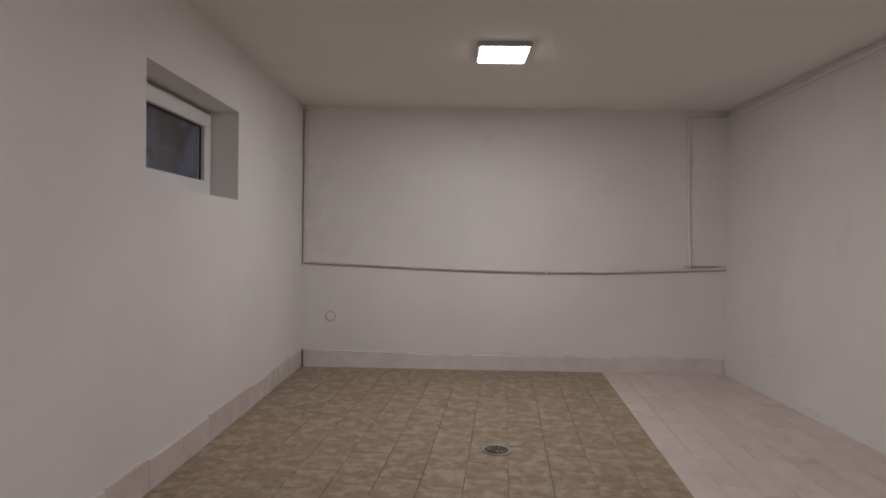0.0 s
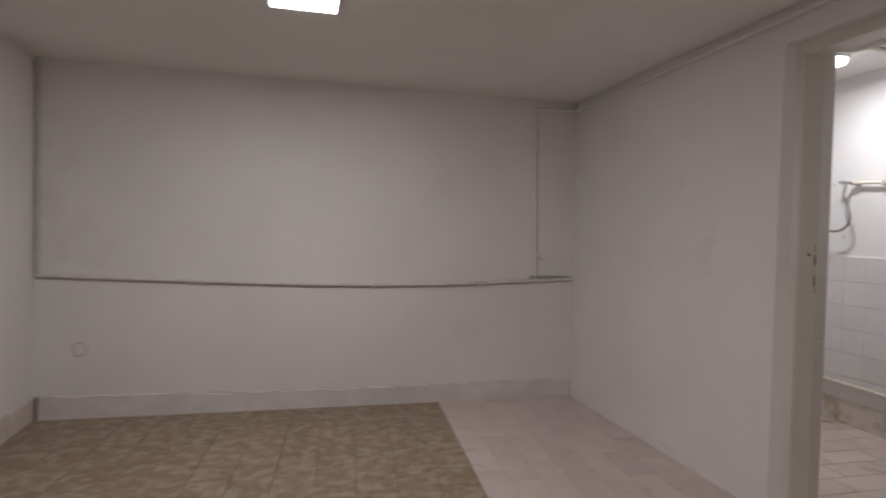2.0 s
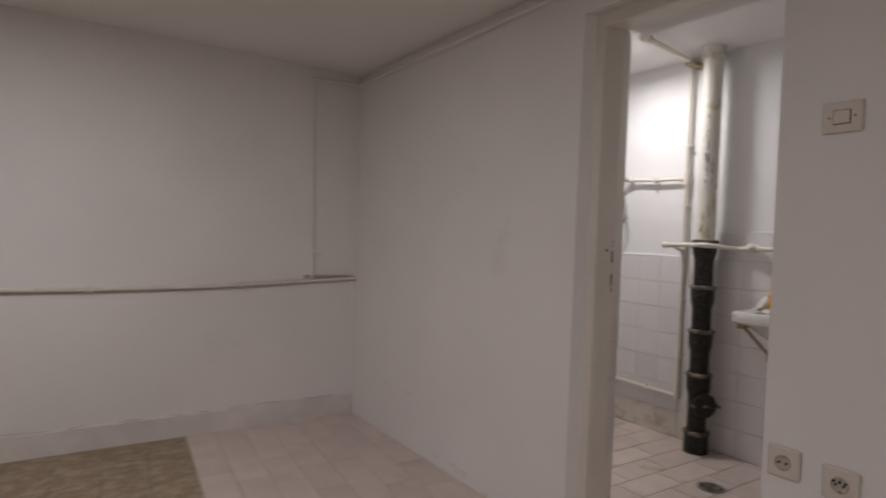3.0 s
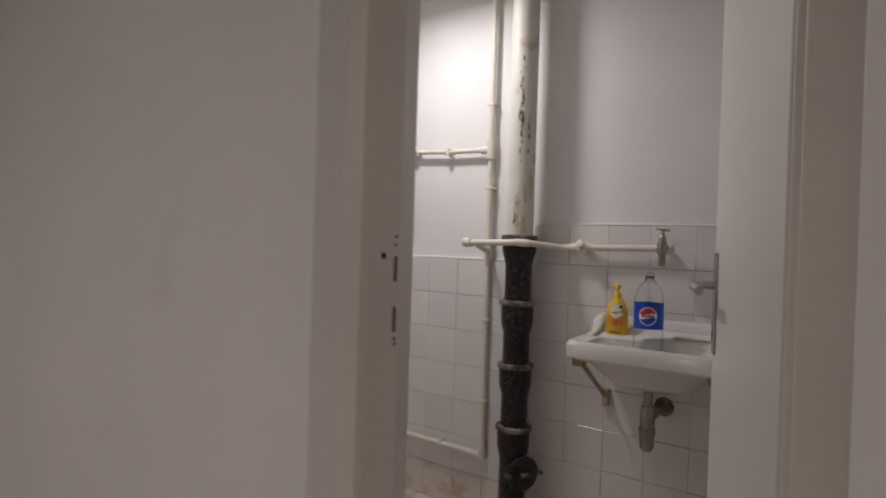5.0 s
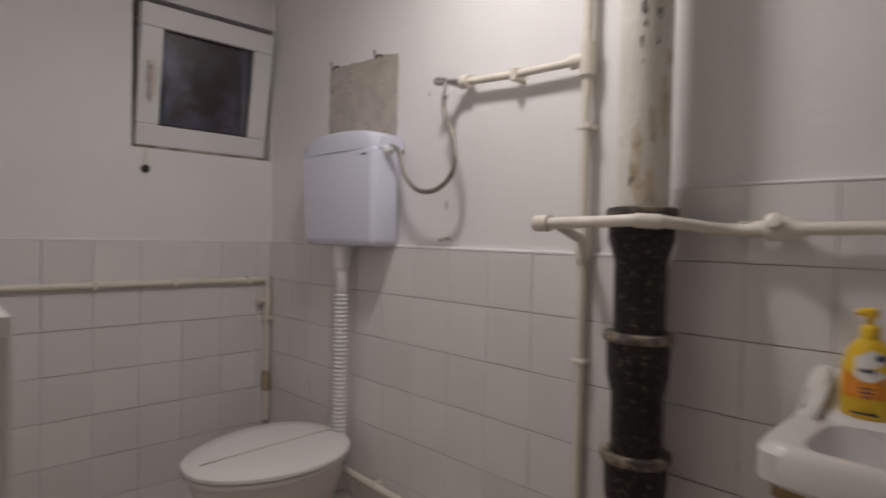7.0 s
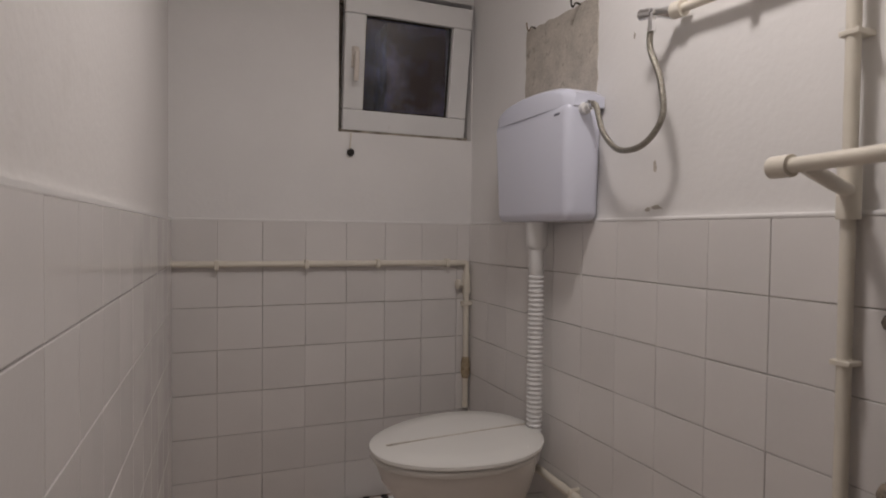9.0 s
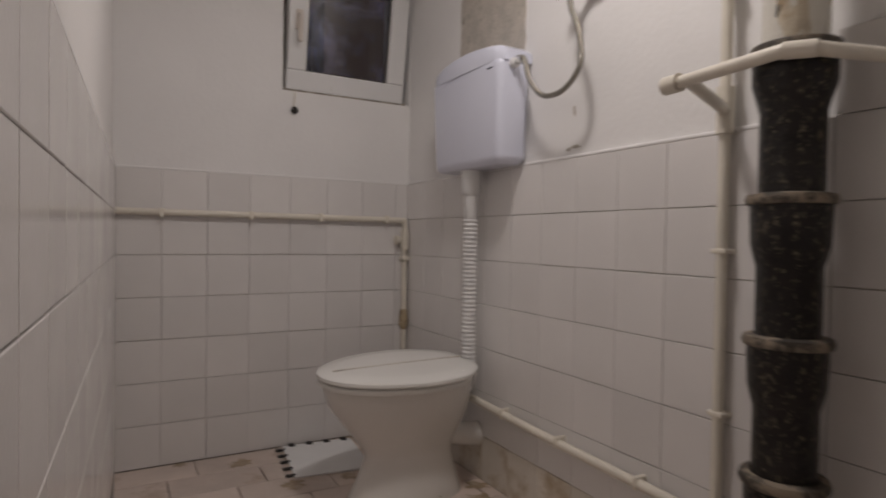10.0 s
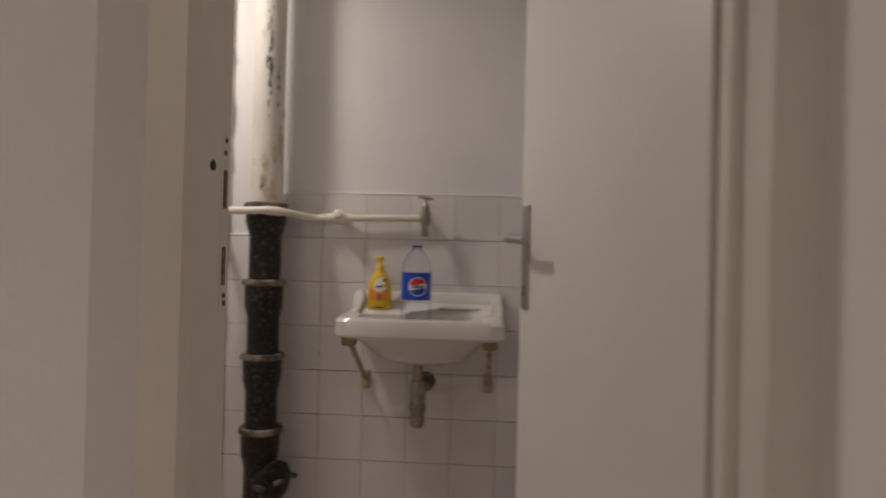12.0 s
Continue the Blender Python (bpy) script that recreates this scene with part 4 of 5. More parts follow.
flush = thing("flush_pipe", "white corrugated plastic flush pipe", "flush pipe", (-0.068, -0.650, 0))
bm = B(); lathe(bm, [(0.026, 1.02), (0.034, 1.03), (0.036, 1.107), (0.03, 1.1075)], 24)
part("coupling", bm, UPVC, flush, smooth=True)
rows3 = [(0.024, 0.94), (0.024, 1.03)]
z = 0.94
while z > 0.395:
    rows3 = [(0.021, z - 0.004), (0.026, z - 0.008), (0.026, z - 0.0115), (0.021, z - 0.015)][::-1] + rows3
    z -= 0.015
bm = B(); lathe(bm, rows3, 24)
part("corrugated_tube", bm, UPVC, flush, smooth=True)
bm = B(); tube(bm, rounded_path([(0, 0, 0.40), (0, 0, 0.335), (-0.06, 0.0, 0.33)], 0.04), 0.024, 16)
part("elbow", bm, UPVC, flush, smooth=True)

hose = thing("flexible_hose", "braided steel hose hanging between valve and cistern", "hose")
bm = B(); tube(bm, curve_points([(-0.075, -0.930, 1.432), (-0.078, -0.962, 1.418), (-0.08, -0.995, 1.345), (-0.08, -1.06, 1.288), (-0.08, -1.15, 1.288), (-0.078, -1.212, 1.345), (-0.075, -1.198, 1.44), (-0.072, -1.160, 1.52), (-0.072, -1.165, 1.585)], 8), 0.0078, 10)
part("braid", bm, HOSE, hose, smooth=True)
for a, b in (((-0.075, -0.918, 1.434), (-0.076, -0.948, 1.426)), ((-0.072, -1.167, 1.555), (-0.072, -1.165, 1.59))):
    bm = B(); tube(bm, [a, b], 0.0095, 6)
    part("nut", bm, CHROME, hose)
val = thing("angle_valve", "small chrome angle valve on the pipe end", "valve", (-0.045, -1.18, 1.60))
bm = B(); tube(bm, [(0.013, -0.01, 0), (-0.01, 0.005, 0), (-0.03, 0.014, 0)], [0.017, 0.011, 0.011], 14)
part("body", bm, CHROME, val, smooth=True)
bm = B(); tube(bm, [(-0.028, 0.015, 0.0), (-0.034, 0.045, 0.004), (-0.036, 0.052, 0.004)], [0.012, 0.014, 0.008], 12)
part("knob", bm, CHROME, val, smooth=True)
bm = B(); tube(bm, [(-0.027, 0.014, 0.0), (-0.027, 0.015, -0.022)], 0.009, 10)
part("outlet", bm, CHROME, val, smooth=True)

# ---------------------------------------------------------------- bare patch and hooks on the wall
patch = thing("bare_plaster_patch", "rough bare grey plaster patch above the cistern", "wall patch", kind="structure")
bm = B()
rng = random.Random(9)
edge = []
for (y0, z0), (y1, z1) in (((-0.862, 1.40), (-0.862, 1.765)), ((-0.862, 1.765), (-0.455, 1.785)), ((-0.455, 1.785), (-0.45, 1.40)), ((-0.45, 1.40), (-0.862, 1.40))):
    for k in range(14):
        t = k / 14
        edge.append((-0.0035, y0 + (y1 - y0) * t + rng.uniform(-0.004, 0.004), z0 + (z1 - z0) * t + rng.uniform(-0.004, 0.004)))
front = [bm.verts.new(p) for p in edge]
back = [bm.verts.new((0.002, p[1], p[2])) for p in edge]
bm.faces.new(front)
for i in range(len(edge)):
    j = (i + 1) % len(edge)
    bm.faces.new((front[i], front[j], back[j], back[i]))
part("plaster", bm, BARE, patch)
for y, z in ((-0.775, 1.768), (-0.515, 1.778)):
    h = thing("wall_hook", "small rusty bent hook in the wall", "hook", group="hooks above the cistern")
    bm = B(); tube(bm, curve_points([(0.0, y, z), (-0.02, y, z + 0.002), (-0.03, y, z - 0.012), (-0.038, y - 0.004, z - 0.006), (-0.042, y - 0.006, z + 0.012)], 5), 0.003, 8)
    part("wire", bm, IRON_RIM, h, smooth=True)

# scars in the paint of the wall
rng = random.Random(21)
scar = thing("paint_chips", "dark chips and scars in the wall paint", "wall damage", kind="structure")
for (y, z, w, h) in ((-1.106, 1.245, 0.008, 0.018), (-1.11, 1.14, 0.03, 0.008), (-1.085, 1.135, 0.012, 0.007), (-1.02, 1.60, 0.005, 0.012), (-1.60, 1.87, 0.006, 0.014)):
    bm = B()
    ring = []
    for k in range(9):
        a = 2 * math.pi * k / 9
        f = rng.uniform(0.5, 1.1)
        ring.append(bm.verts.new((-0.0015, y + w * f * math.cos(a), z + h * f * math.sin(a))))
    bm.faces.new(ring)
    part("chip", bm, BARE, scar)

# ---------------------------------------------------------------- toilet
TY = -0.622
toilet = thing("toilet", "white ceramic toilet with closed plastic lid", "toilet", (0.005, TY, -0.006, 0, -0.6, 2))


def egg(bm, levels, seg=48, close_first=True, close_last=True):
    """levels: back x, front x, half width, z; an egg outline, broad at the back."""
    rings = []
    for xb, xf, hw, z in levels:
        ring = []
        for k in range(seg):
            a = 2 * math.pi * k / seg
            c, s = math.cos(a), math.sin(a)
            x = (xb + xf) / 2 + c * (xb - xf) / 2
            w = hw * (1 + 0.12 * c)
            ring.append(bm.verts.new((x, math.copysign(abs(s) ** 0.92, s) * w, z)))
        rings.append(ring)
    for a, b in zip(rings, rings[1:]):
        for k in range(seg):
            bm.faces.new((a[k], a[(k + 1) % seg], b[(k + 1) % seg], b[k]))
    if close_first:
        bm.faces.new(rings[0])
    if close_last:
        bm.faces.new(rings[-1])


bm = B()
egg(bm, [(-0.105, -0.515, 0.124, 0.0), (-0.105, -0.515, 0.126, 0.012), (-0.115, -0.495, 0.118, 0.05), (-0.13, -0.468, 0.104, 0.11), (-0.14, -0.452, 0.096, 0.16), (-0.135, -0.462, 0.099, 0.185), (-0.11, -0.50, 0.122, 0.235), (-0.09, -0.542, 0.150, 0.290), (-0.08, -0.576, 0.172, 0.342), (-0.08, -0.592, 0.185, 0.392), (-0.08, -0.588, 0.182, 0.406)])
part("pan", bm, CERAMIC, toilet, smooth=True)
LID = Matrix.Translation((0, 0, 0.411)) @ pose(0, 0, 0, 2.6, 0, 0) @ Matrix.Diagonal((1.015, 1.09, 1, 1)) @ Matrix.Translation((0, 0, -0.403))
bm = B()
egg(bm, [(-0.075, -0.595, 0.184, 0.400), (-0.072, -0.600, 0.188, 0.406), (-0.072, -0.600, 0.188, 0.414), (-0.075, -0.596, 0.184, 0.418)])
part("seat", bm, SEAT, toilet, "white plastic seat", True).matrix_basis = LID
bm = B()
egg(bm, [(-0.062, -0.598, 0.188, 0.421), (-0.058, -0.604, 0.193, 0.427), (-0.058, -0.603, 0.192, 0.436), (-0.070, -0.590, 0.180, 0.443), (-0.12, -0.53, 0.13, 0.447), (-0.2, -0.42, 0.06, 0.448)])
part("lid", bm, SEAT, toilet, "white closed plastic lid", True).matrix_basis = LID
bm = B(); box(bm, (-0.56, -0.006, 0.4455), (-0.075, -0.001, 0.4492), 0.001)
part("lid_scratch", bm, LINE, toilet, "brown scuff line across the lid").matrix_basis = LID
for y in (-0.06, 0.06):
    bm = B(); lathe(bm, [(0.014, 0.396), (0.016, 0.40), (0.016, 0.432), (0.01, 0.436)], 16, Matrix.Translation((-0.075, y, 0)))
    part("hinge", bm, SEAT, toilet, smooth=True)
for x, y in ((-0.24, -0.112), (-0.38, -0.115)):
    bm = B(); lathe(bm, [(0.009, 0.012), (0.009, 0.022), (0.005, 0.026)], 12, Matrix.Translation((x, y * 1.0, 0.006)))
    part("floor_bolt", bm, IRON_RIM, toilet, smooth=True)
bm = B(); tube(bm, [(-0.14, 0, 0.19), (-0.08, 0, 0.175), (-0.016, 0, 0.165)], [0.042, 0.042, 0.044], 20)
part("outlet", bm, CERAMIC, toilet, smooth=True)

# white board with dark tabs on the floor
board = thing("white_floor_board", "thin white board with dark tabs lying on the floor", "board", (-0.45, -0.185, 0.001, 0, 0, -6))
bm = B(); box(bm, (-0.135, -0.185, 0), (0.15, 0.15, 0.006), 0.001)
part("sheet", bm, WHITE_BOARD, board)
for k in range(5):
    bm = B(); box(bm, (-0.165, -0.17 + k * 0.068, 0.0005), (-0.128, -0.155 + k * 0.068, 0.008), 0.001, m=pose(0, 0, 0, 0, 0, 0))
    part("tab", bm, DARK, board)
for k in range(4):
    bm = B(); box(bm, (-0.11 + k * 0.072, 0.128, 0.001), (-0.085 + k * 0.072, 0.162, 0.0085), 0.001)
    part("tab", bm, DARK, board)

# ---------------------------------------------------------------- pipe along the north wall, window cord knob
np_ = thing("back_wall_pipe", "cream painted pipe along the tiled wall with a corroded valve", "water pipe")
bm = B(); tube(bm, rounded_path([(XB, -0.026, 0.948), (-0.03, -0.026, 0.944), (-0.03, -0.026, 0.33)], 0.012), 0.0125, 14)
part("tube", bm, PIPE_PAINT, np_, smooth=True)
for x in (-1.02, -0.70, -0.42, -0.12):
    bm = B(); box(bm, (x - 0.008, -0.044, 0.928), (x + 0.008, 0, 0.962), 0.003)
    part("clip", bm, PIPE_PAINT, np_)
bm = B(); tube(bm, [(-0.03, -0.026, 0.90), (-0.03, -0.026, 0.865), (-0.03, -0.026, 0.815)], 0.0175, 14)
part("fitting", bm, PIPE_PAINT, np_, smooth=True)
bm = B(); lathe(bm, [(0.011, 0), (0.020, 0.012), (0.022, 0.024), (0.012, 0.03)], 14, Matrix.Translation((-0.05, -0.03, 0.855)) @ pose(0, 0, 0, 0, -90, 0))
part("valve_head", bm, PIPE_PAINT, np_, smooth=True)
bm = B(); tube(bm, [(-0.03, -0.026, 0.545), (-0.03, -0.026, 0.52), (-0.03, -0.026, 0.48), (-0.03, -0.026, 0.455)], [0.014, 0.019, 0.02, 0.014], 14)
part("corroded_joint", bm, RUST, np_, "rusty corroded joint", True)
bm = B(); box(bm, (-0.05, -0.044, 0.765), (-0.01, 0, 0.782), 0.003)
part("clip", bm, PIPE_PAINT, np_)

knob = thing("cable_stub", "small dark cable end hanging below the window", "cable", (-0.528, 0, 1.382))
bm = B(); tube(bm, curve_points([(0.002, -0.004, 0.08), (0.0, -0.010, 0.05), (-0.002, -0.008, 0.02), (0, -0.008, 0.0)], 5), 0.003, 8)
part("cable", bm, PIPE_PAINT, knob, smooth=True)
bm = B(); lathe(bm, [(0.005, -0.002), (0.014, 0.003), (0.015, 0.01), (0.008, 0.016)], 16, pose(0, 0, 0, 90))
part("end", bm, DARK, knob, "dark round cable end", True)

# ---------------------------------------------------------------- bathroom lamp and ceiling pipe
bl = thing("bathroom_lamp", "small round lit surface lamp on the bathroom ceiling", "ceiling lamp", (-0.53, -1.44, BCEIL))
bm = B(); lathe(bm, [(0.094, 0), (0.094, -0.026), (0.090, -0.030), (0.02, -0.030)], 40)
part("base", bm, UPVC, bl, "white round lamp body", True)
bm = B(); lathe(bm, [(0.086, -0.028), (0.086, -0.048), (0.080, -0.055), (0.03, -0.057), (0.004, -0.057)], 40)
part("diffuser", bm, LAMP_ON, bl, "glowing frosted round diffuser", True)
cp = thing("ceiling_pipe", "cream painted pipe under the bathroom ceiling", "pipe")
bm = B(); tube(bm, rounded_path([(-0.10, -1.66, BCEIL - 0.045), (-0.62, -1.74, BCEIL - 0.04), (-0.62, -1.74, BCEIL)], 0.02), 0.016, 14)
part("tube", bm, PIPE_PAINT, cp, smooth=True)
bm = B(); tube(bm, [(-0.60, -1.737, BCEIL - 0.04), (-0.655, -1.745, BCEIL - 0.04)], 0.026, 14)
part("fitting", bm, PIPE_PAINT, cp, smooth=True)
bm = B(); box(bm, (-0.14, -1.70, BCEIL - 0.075), (-0.0, -1.64, BCEIL - 0.05), 0.004)
part("bracket", bm, RUST, cp)

# rust runs under the basin brackets
stain = thing("rust_runs", "brown rust runs on the tiles under the brackets", "stain", kind="structure")
rng = random.Random(2)
for y, z0, z1 in ((-2.150, 0.56, 0.46), (-2.583, 0.57, 0.54), (-1.978, 0.70, 0.655), (-1.978, 0.63, 0.57), (-2.135, 0.63, 0.55)):
    bm = B()
    w = 0.010 if y in (-2.150, -2.583) else 0.003
    L1, R1 = [], []
    for k in range(7):
        t = k / 6
        ww = w * (1 - 0.6 * t) * rng.uniform(0.6, 1.2)
        L1.append(bm.verts.new((-0.0105, y - ww, z0 + (z1 - z0) * t)))
        R1.append(bm.verts.new((-0.0105, y + ww, z0 + (z1 - z0) * t)))
    for k in range(6):
        bm.faces.new((L1[k], L1[k + 1], R1[k + 1], R1[k]))
    part("run", bm, RUST_STAIN, stain)

# brown stains on the floor round the toilet, scuffs low on the room wall
rng = random.Random(31)
fs = thing("floor_stains", "brown limescale and rust stains round the toilet foot", "stain", kind="structure")
for (x, y, r) in ((-0.10, -0.80, 0.07), (-0.20, -0.79, 0.05), (-0.06, -0.92, 0.06), (-0.30, -0.82, 0.03), (-0.05, -0.70, 0.05), (-0.42, -0.42, 0.04), (-0.95, -0.035, 0.03), (-0.12, -1.02, 0.04), (-0.16, -0.88, 0.09), (-0.28, -0.90, 0.05), (-0.08, -1.12, 0.05), (-0.22, -1.0, 0.04), (-0.50, -0.80, 0.035), (-0.62, -0.40, 0.05), (-0.75, -0.12, 0.05), (-0.30, -0.05, 0.04)):
    bm = B()
    ring = []
    for k in range(22):
        a = 2 * math.pi * k / 22
        f = rng.uniform(0.45, 1.1)
        ring.append(bm.verts.new((min(-0.012, x + r * f * math.cos(a)), y + r * f * math.sin(a), 0.0012)))
    bm.faces.new(ring)
    part("stain", bm, FLOOR_STAIN, fs)
ws = thing("wall_scuffs", "small grey scuffs low on the painted wall", "wall damage", kind="structure")
for k in range(16):
    y, z = rng.uniform(-2.0, -0.3), rng.choice((0.012, 0.03, 0.05, 0.11, 0.30))
    w, h = rng.uniform(0.01, 0.05), rng.uniform(0.002, 0.006)
    bm = B()
    ring = [bm.verts.new((XD - 0.0012, y + w * rng.uniform(0.5, 1) * math.cos(a), z + h * rng.uniform(0.5, 1) * math.sin(a))) for a in np.linspace(0, 5.6, 9)]
    bm.faces.new(ring)
    part("scuff", bm, ROOM_PIPE, ws)
stick = thing("plastic_stick", "thin worn pale plastic stick lying on the basin", "stick", (-0.088, -2.435, 0.8685))
bm = B(); tube(bm, [(0, 0, 0), (0.004, -0.05, 0.001), (0.012, -0.115, 0.004)], [0.0045, 0.0035, 0.003], 8)
part("handle", bm, PLASTIC, stick, smooth=True)
bm = B(); box(bm, (-0.007, -0.002, -0.003), (0.008, 0.026, 0.008), 0.003)
part("head", bm, PLASTIC, stick)

# ---------------------------------------------------------------- skirting of the room
sk = thing("baseboard", "low white skirting with ragged painted top edge", "skirting", kind="structure")
rng = random.Random(5)
bm = B()
N = 90
ta, tb, ba = [], [], []
for k in range(N + 1):
    x = XW + 0.02 + (XD - XW - 0.03) * k / N
    z = 0.147 - 0.022 * min(1, k / 30) + 0.006 * math.sin(k * 0.9) * rng.random() + rng.uniform(-0.004, 0.004)
    ta.append(bm.verts.new((x, YR - 0.012, z - 0.006))); tb.append(bm.verts.new((x, YR + 0.001, z))); ba.append(bm.verts.new((x, YR - 0.014, 0)))
for k in range(N):
    bm.faces.new((ba[k], ba[k + 1], ta[k + 1], ta[k])); bm.faces.new((ta[k], ta[k + 1], tb[k + 1], tb[k]))
part("north_run", bm, SKIRT, sk)
bm = B()
x = XW + 0.25
while x < XD - 0.1:
    ln = rng.uniform(0.05, 0.3)
    if rng.random() < 0.75:
        p = [(x + ln * k / 5, 0.131 + 0.004 * math.sin(x * 9 + k)) for k in range(6)]
        tube(bm, [(a, YR - 0.012, z) for a, z in p], 0.0016, 5)
    x += ln + rng.uniform(0.05, 0.2)
part("top_crack", bm, LINE, sk, "broken brown crack along the skirting")
bm = B(); box(bm, (XW + 0.0165, YR - 0.022, 0.004), (XW + 0.021, YR - 0.012, 0.150))
part("corner_gap", bm, DARK, sk, "dark open gap in the corner")

# ---------------------------------------------------------------- tiles
MESH = {}


def piece(name, w, h, d, material, gap=0.002, bev=0.0012, side=None):
    """Mesh of one tile: w along x, h along y, d thick along +z, chamfered front edges."""
    key = (round(w, 3), round(h, 3), material.name)
    if key not in MESH:
        side = gap if side is None else side
        a, b, c, e = side / 2, w - side / 2, gap / 2, h - gap / 2
        v = [(a, c, 0), (b, c, 0), (b, e, 0), (a, e, 0), (a, c, d - bev), (b, c, d - bev), (b, e, d - bev), (a, e, d - bev),
             (a + bev, c + bev, d), (b - bev, c + bev, d), (b - bev, e - bev, d), (a + bev, e - bev, d)]
        f = [(8, 9, 10, 11)] + [(i, (i + 1) % 4, 4 + (i + 1) % 4, 4 + i) for i in range(4)] + [(4 + i, 4 + (i + 1) % 4, 8 + (i + 1) % 4, 8 + i) for i in range(4)]
        me = bpy.data.meshes.new(name)
        me.from_pydata(v, [], f)
        me.materials.append(material)
        MESH[key] = me
    return MESH[key]


rt = random.Random(11)


def lay(parent, name, m, w, h, d, material, gap=0.002, jitter=0.0006, side=None):
    ob = new(name, piece(name, w, h, d, material, gap, side=side))
    ob.parent = parent
    ob.matrix_basis = m @ Matrix.Translation((rt.uniform(-1, 1) * jitter, rt.uniform(-1, 1) * jitter, rt.uniform(-1, 0) * jitter * 0.8))


def tile_wall(parent, origin, u, first, wide, rows, top, skip=None, low=False):
    """Square tiles on a wall: u is the direction to the right as seen, first the width of the cut first column."""
    u = Vector(u); up = Vector((0, 0, 1)); n = u.cross(up)
    x, cols = 0.0, []
    if first > 0.012:
        cols.append((0.0, first))
    x = first
    while x < wide - 0.012:
        cols.append((x, min(TILE, wide - x)))
        x += TILE
    for (c, w) in cols:
        for r in range(rows):
            o = Vector(origin) + u * c + up * (top - (r + 1) * TILE)
            m = Matrix((u, up, n)).transposed().to_4x4()
            m.translation = o
            if o.z > -0.02 and not (skip and skip(o)):
                lay(parent, "tile", m, w, TILE, 0.007, TILE_LOW if low and o.z < 0.1 else TILE_W, 0.002, 0.0005, 0.0009)


def dado(name, a, b, top, label):
    bm = B(); box(bm, a, b)
    return solid(name, bm, GROUT, label, "wall tiles", "structure")


# east wall, north of the stack: seen left to right is from north to south
d = dado("dado_east", (-0.004, -1.86, 0), (0.001, -0.004, DADO), DADO, "white glazed square tiles on the bathroom wall")
tile_wall(d, (-0.004, -0.008, 0), (0, -1, 0), 0.018, 1.822 - 0.008, 7, DADO, low=True)
d = dado("dado_basin", (-0.004, YBS, 0), (0.001, -1.862, DADO + TILE), DADO + TILE, "white glazed square tiles behind the basin")
tile_wall(d, (-0.004, -1.825, 0), (0, -1, 0), 0.155, -1.825 - YBS, 8, DADO + TILE)
d = dado("dado_north", (XB, -0.004, 0), (-0.004, 0.001, DADO), DADO, "white glazed square tiles under the window")
tile_wall(d, (XB + 0.002, -0.004, 0), (1, 0, 0), 0.159, -XB - 0.012, 7, DADO)
west_u = (Vector((XB, 0, 0)) - Vector((XJ, -2.117, 0))).normalized()
west_n = west_u.cross(Vector((0, 0, 1)))
west_o = Vector((XJ, -2.117, 0)) + west_n * 0.004
west_l = (Vector((XB, 0, 0)) - Vector((XJ, -2.117, 0))).length - 0.014
bm = B()
prism(bm, [(p.x, p.y) for p in (west_o - west_n * 0.006, west_o, west_o + west_u * west_l, west_o + west_u * west_l - west_n * 0.006)], 0, DADO)
d = solid("dado_west", bm, GROUT, "white glazed square tiles on the partition", "wall tiles", "structure")
tile_wall(d, west_o, west_u, 0.07, west_l, 7, DADO)
bm = B()
prism(bm, [(p.x, p.y) for p in (west_o - west_n * 0.006, west_o + west_n * 0.007, west_o + west_u * west_l + west_n * 0.007, west_o + west_u * west_l - west_n * 0.006)], DADO - 0.001, DADO + 0.007)
solid("trim_dado", bm, PLASTER, "painted plaster rim along the tile top", "trim", "structure")
# splayed reveal of the doorway
a, b = Vector((-1.408, -2.207, 0)), Vector((-1.254, -2.143, 0))
u = (b - a).normalized()
rev = thing("door_reveal_tiles", "cream painted large tiles in the door reveal", "reveal tiles", kind="structure")
for r in range(7):
    m = Matrix((u, Vector((0, 0, 1)), u.cross(Vector((0, 0, 1))))).transposed().to_4x4()
    z0 = -0.013 + TILE * r
    m.translation = a + Vector((0, 0, max(0.0, z0)))
    h = TILE if r < 6 else HEAD + 0.03 - z0
    lay(rev, "tile" if r < 6 else "painted_panel", m, (b - a).length, h + min(0.0, z0), 0.008, WOOD_PAINT, 0.0012)

# painted rim over the dado
for a, b in (((-0.0115, -1.80, DADO - 0.001), (0.0, -0.01, DADO + 0.010)), ((-0.012, YBS + 0.01, DADO + TILE - 0.001), (0.0, -1.875, DADO + TILE + 0.007)), ((XB + 0.01, -0.010, DADO - 0.001), (-0.015, 0.0, DADO + 0.008))):
    bm = B(); box(bm, a, b, 0.0035)
    solid("trim_dado", bm, PLASTER, "painted plaster rim along the tile top", "trim", "structure")

# bathroom floor: long tiles lying east-west, staggered
PW, PL = 0.157, 0.314
row = 0
y = -0.012
while y > YBS:
    off = (0.0, 0.105, 0.21)[row % 3]
    x = XD + 0.02 - off
    while x < -0.012:
        x0, x1 = max(x, -1.40 if y < -2.1 else XB + 0.006), min(x + PL, -0.008)
        if y - PW < -2.90:
            x0 = max(x0, XB)
        if x1 - x0 > 0.02:
            lay(floor_bath, "tile", Matrix.Translation((x0, y - PW, -0.008)), x1 - x0, PW, 0.008, TILE_BATH, 0.004)
        x += PL
    y -= PW
    row += 1
# threshold strip
bm = B(); box(bm, (XD, JR + 0.0, -0.010), (-1.402, JL - 0.045, 0.001), 0.0)
solid("threshold", bm, TILE_BATH, "stained pink tile threshold in the doorway", "threshold", "structure")

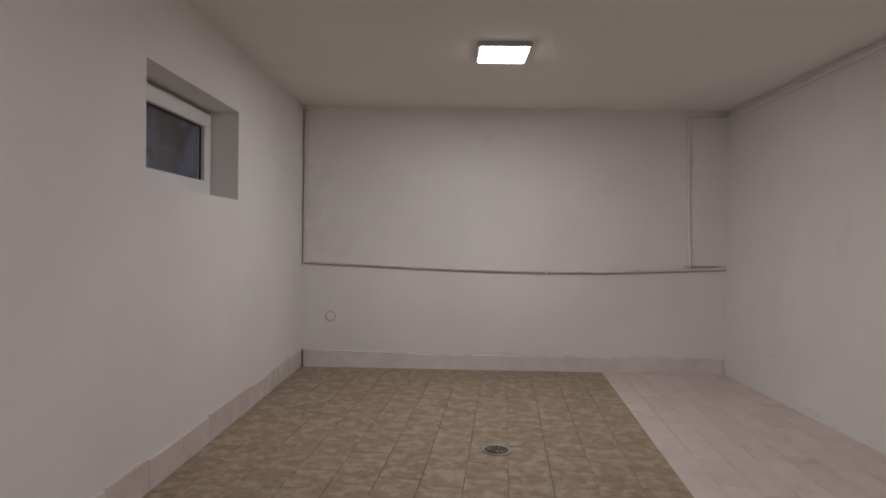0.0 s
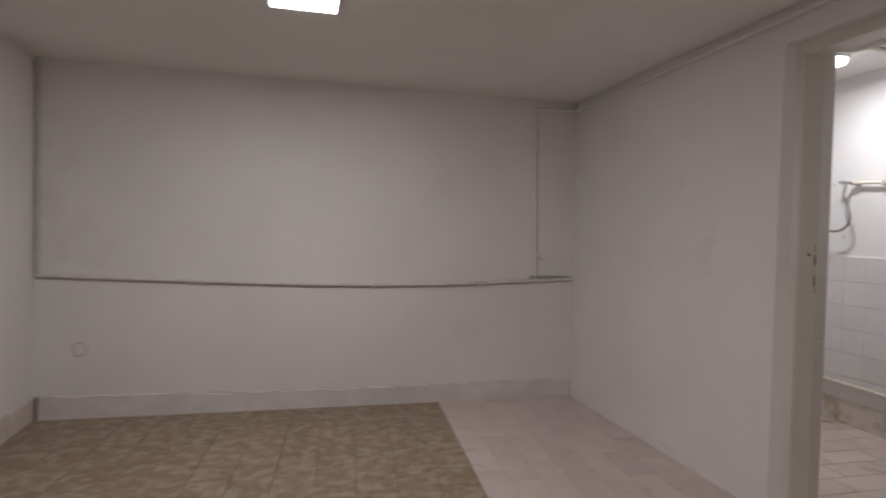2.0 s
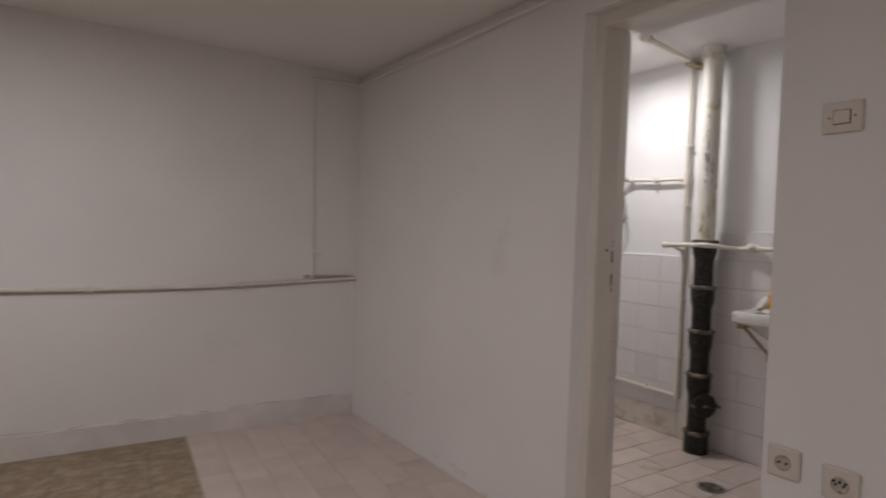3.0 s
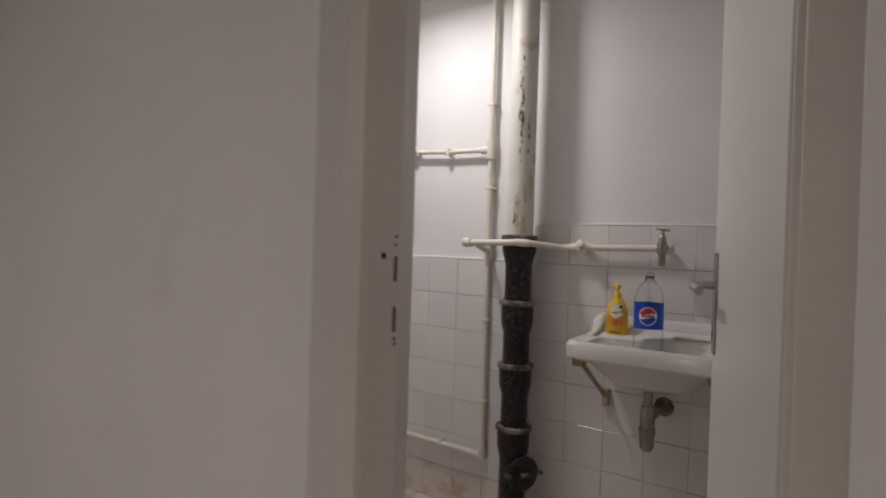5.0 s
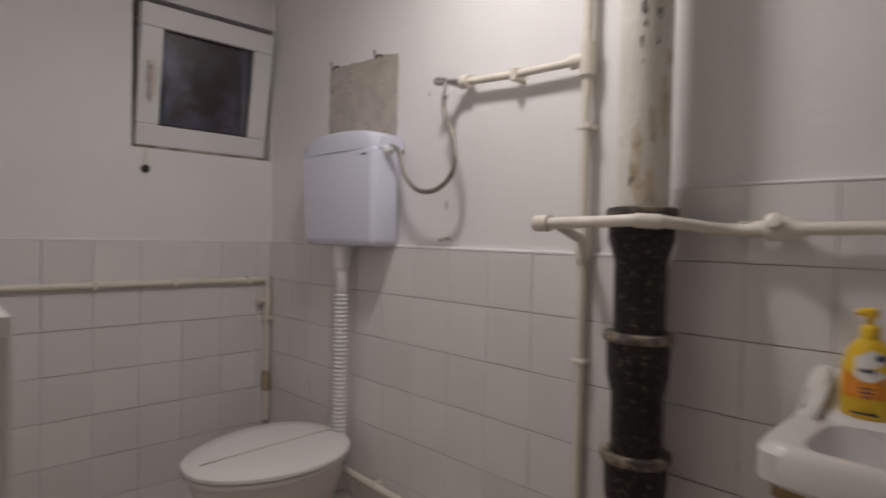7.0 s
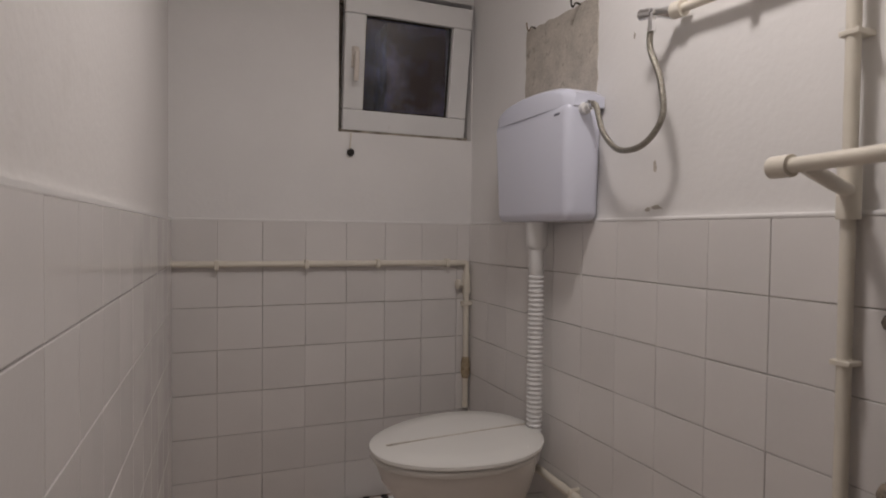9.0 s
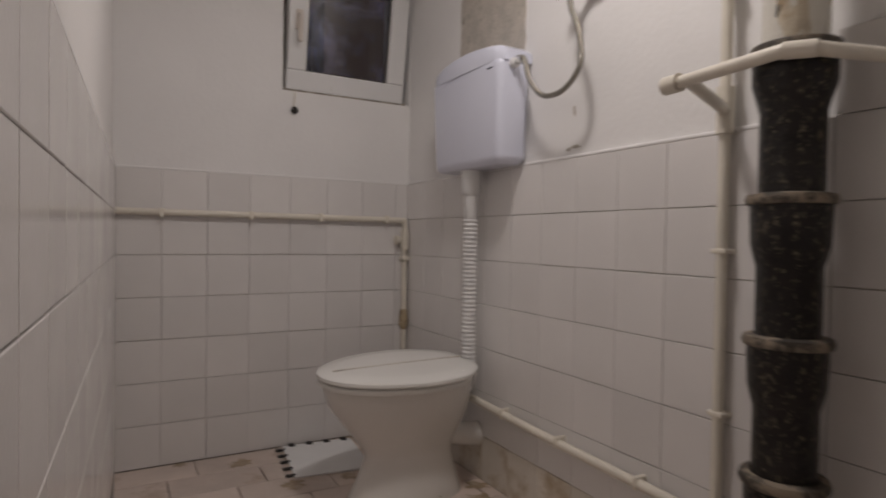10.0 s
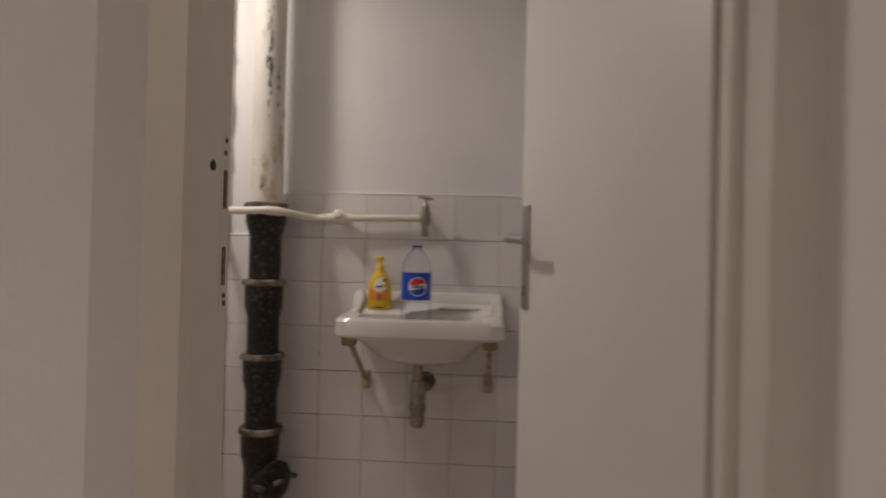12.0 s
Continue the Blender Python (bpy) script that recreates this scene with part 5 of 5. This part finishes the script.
# room floor: beige tiles, then the pink strip by the doors, laid askew to the walls
PINK = -2.568
SKEW = Matrix.Translation((PINK, YR, 0)) @ pose(0, 0, 0, 0, 0, -5.0)
BW = 0.198
far = []


def floor_tile(x0, x1, y0, y1, material, kind, gap):
    c = SKEW @ Vector(((x0 + x1) / 2, (y0 + y1) / 2, 0))
    if not (XW - 0.11 < c.x < XD + 0.10 and YS - 0.1 < c.y < YR + 0.11):
        return
    if JR < c.y < JL and c.x > XD - 0.02:
        return
    if c.y > -3.1:
        lay(floor_room, "tile", SKEW @ Matrix.Translation((x0, y0, -0.008)), x1 - x0, y1 - y0, 0.008, material, gap)
    else:
        far.append((x0, x1, y0, y1, kind))


for col in range(16):
    x = -BW * col
    for r in range(-3, 34):
        y = -BW * r - (0.0, 0.1, 0.045, 0.14)[col % 4]
        floor_tile(x - BW, x, y - BW, y, TILE_BEIGE, 0, 0.002)
for col in range(12):
    x = 0.155 * col
    for r in range(-2, 22):
        y = -0.31 * r - (0.0, 0.12, 0.21, 0.05)[col % 4]
        floor_tile(x, x + 0.155, y - 0.31, y, TILE_PINK, 1, 0.002)
for kind, material, nm in ((0, TILE_BEIGE, "beige_tiles_rest"), (1, TILE_PINK, "pink_tiles_rest")):
    v, f = [], []
    for x0, x1, y0, y1, k in far:
        if k == kind:
            i = len(v)
            g = 0.0017
            v += [(x0 + g, y0 + g, -0.008), (x1 - g, y0 + g, -0.008), (x1 - g, y1 - g, -0.008), (x0 + g, y1 - g, -0.008), (x0 + g, y0 + g, 0), (x1 - g, y0 + g, 0), (x1 - g, y1 - g, 0), (x0 + g, y1 - g, 0)]
            f += [(i + 4, i + 5, i + 6, i + 7)] + [(i + q, i + (q + 1) % 4, i + 4 + (q + 1) % 4, i + 4 + q) for q in range(4)]
    me = bpy.data.meshes.new(nm)
    me.from_pydata(v, [], f)
    me.materials.append(material)
    ob = new(nm, me)
    ob.matrix_basis = SKEW
    ob.parent = floor_room
    ob["kind"] = "stuff"

# west skirting of pink tiles, painted over in places
y = YR - 0.03
k = 0
while y > YS + 0.1:
    w = min(0.31, y - YS)
    m = Matrix(((0, 0, 1, XW), (1, 0, 0, y - w), (0, 1, 0, 0), (0, 0, 0, 1)))
    lay(sk, "tile", m, w, 0.142 + 0.008 * math.sin(k * 1.7), 0.010, SKIRT_TILE, 0.003, 0.001)
    y -= w
    k += 1
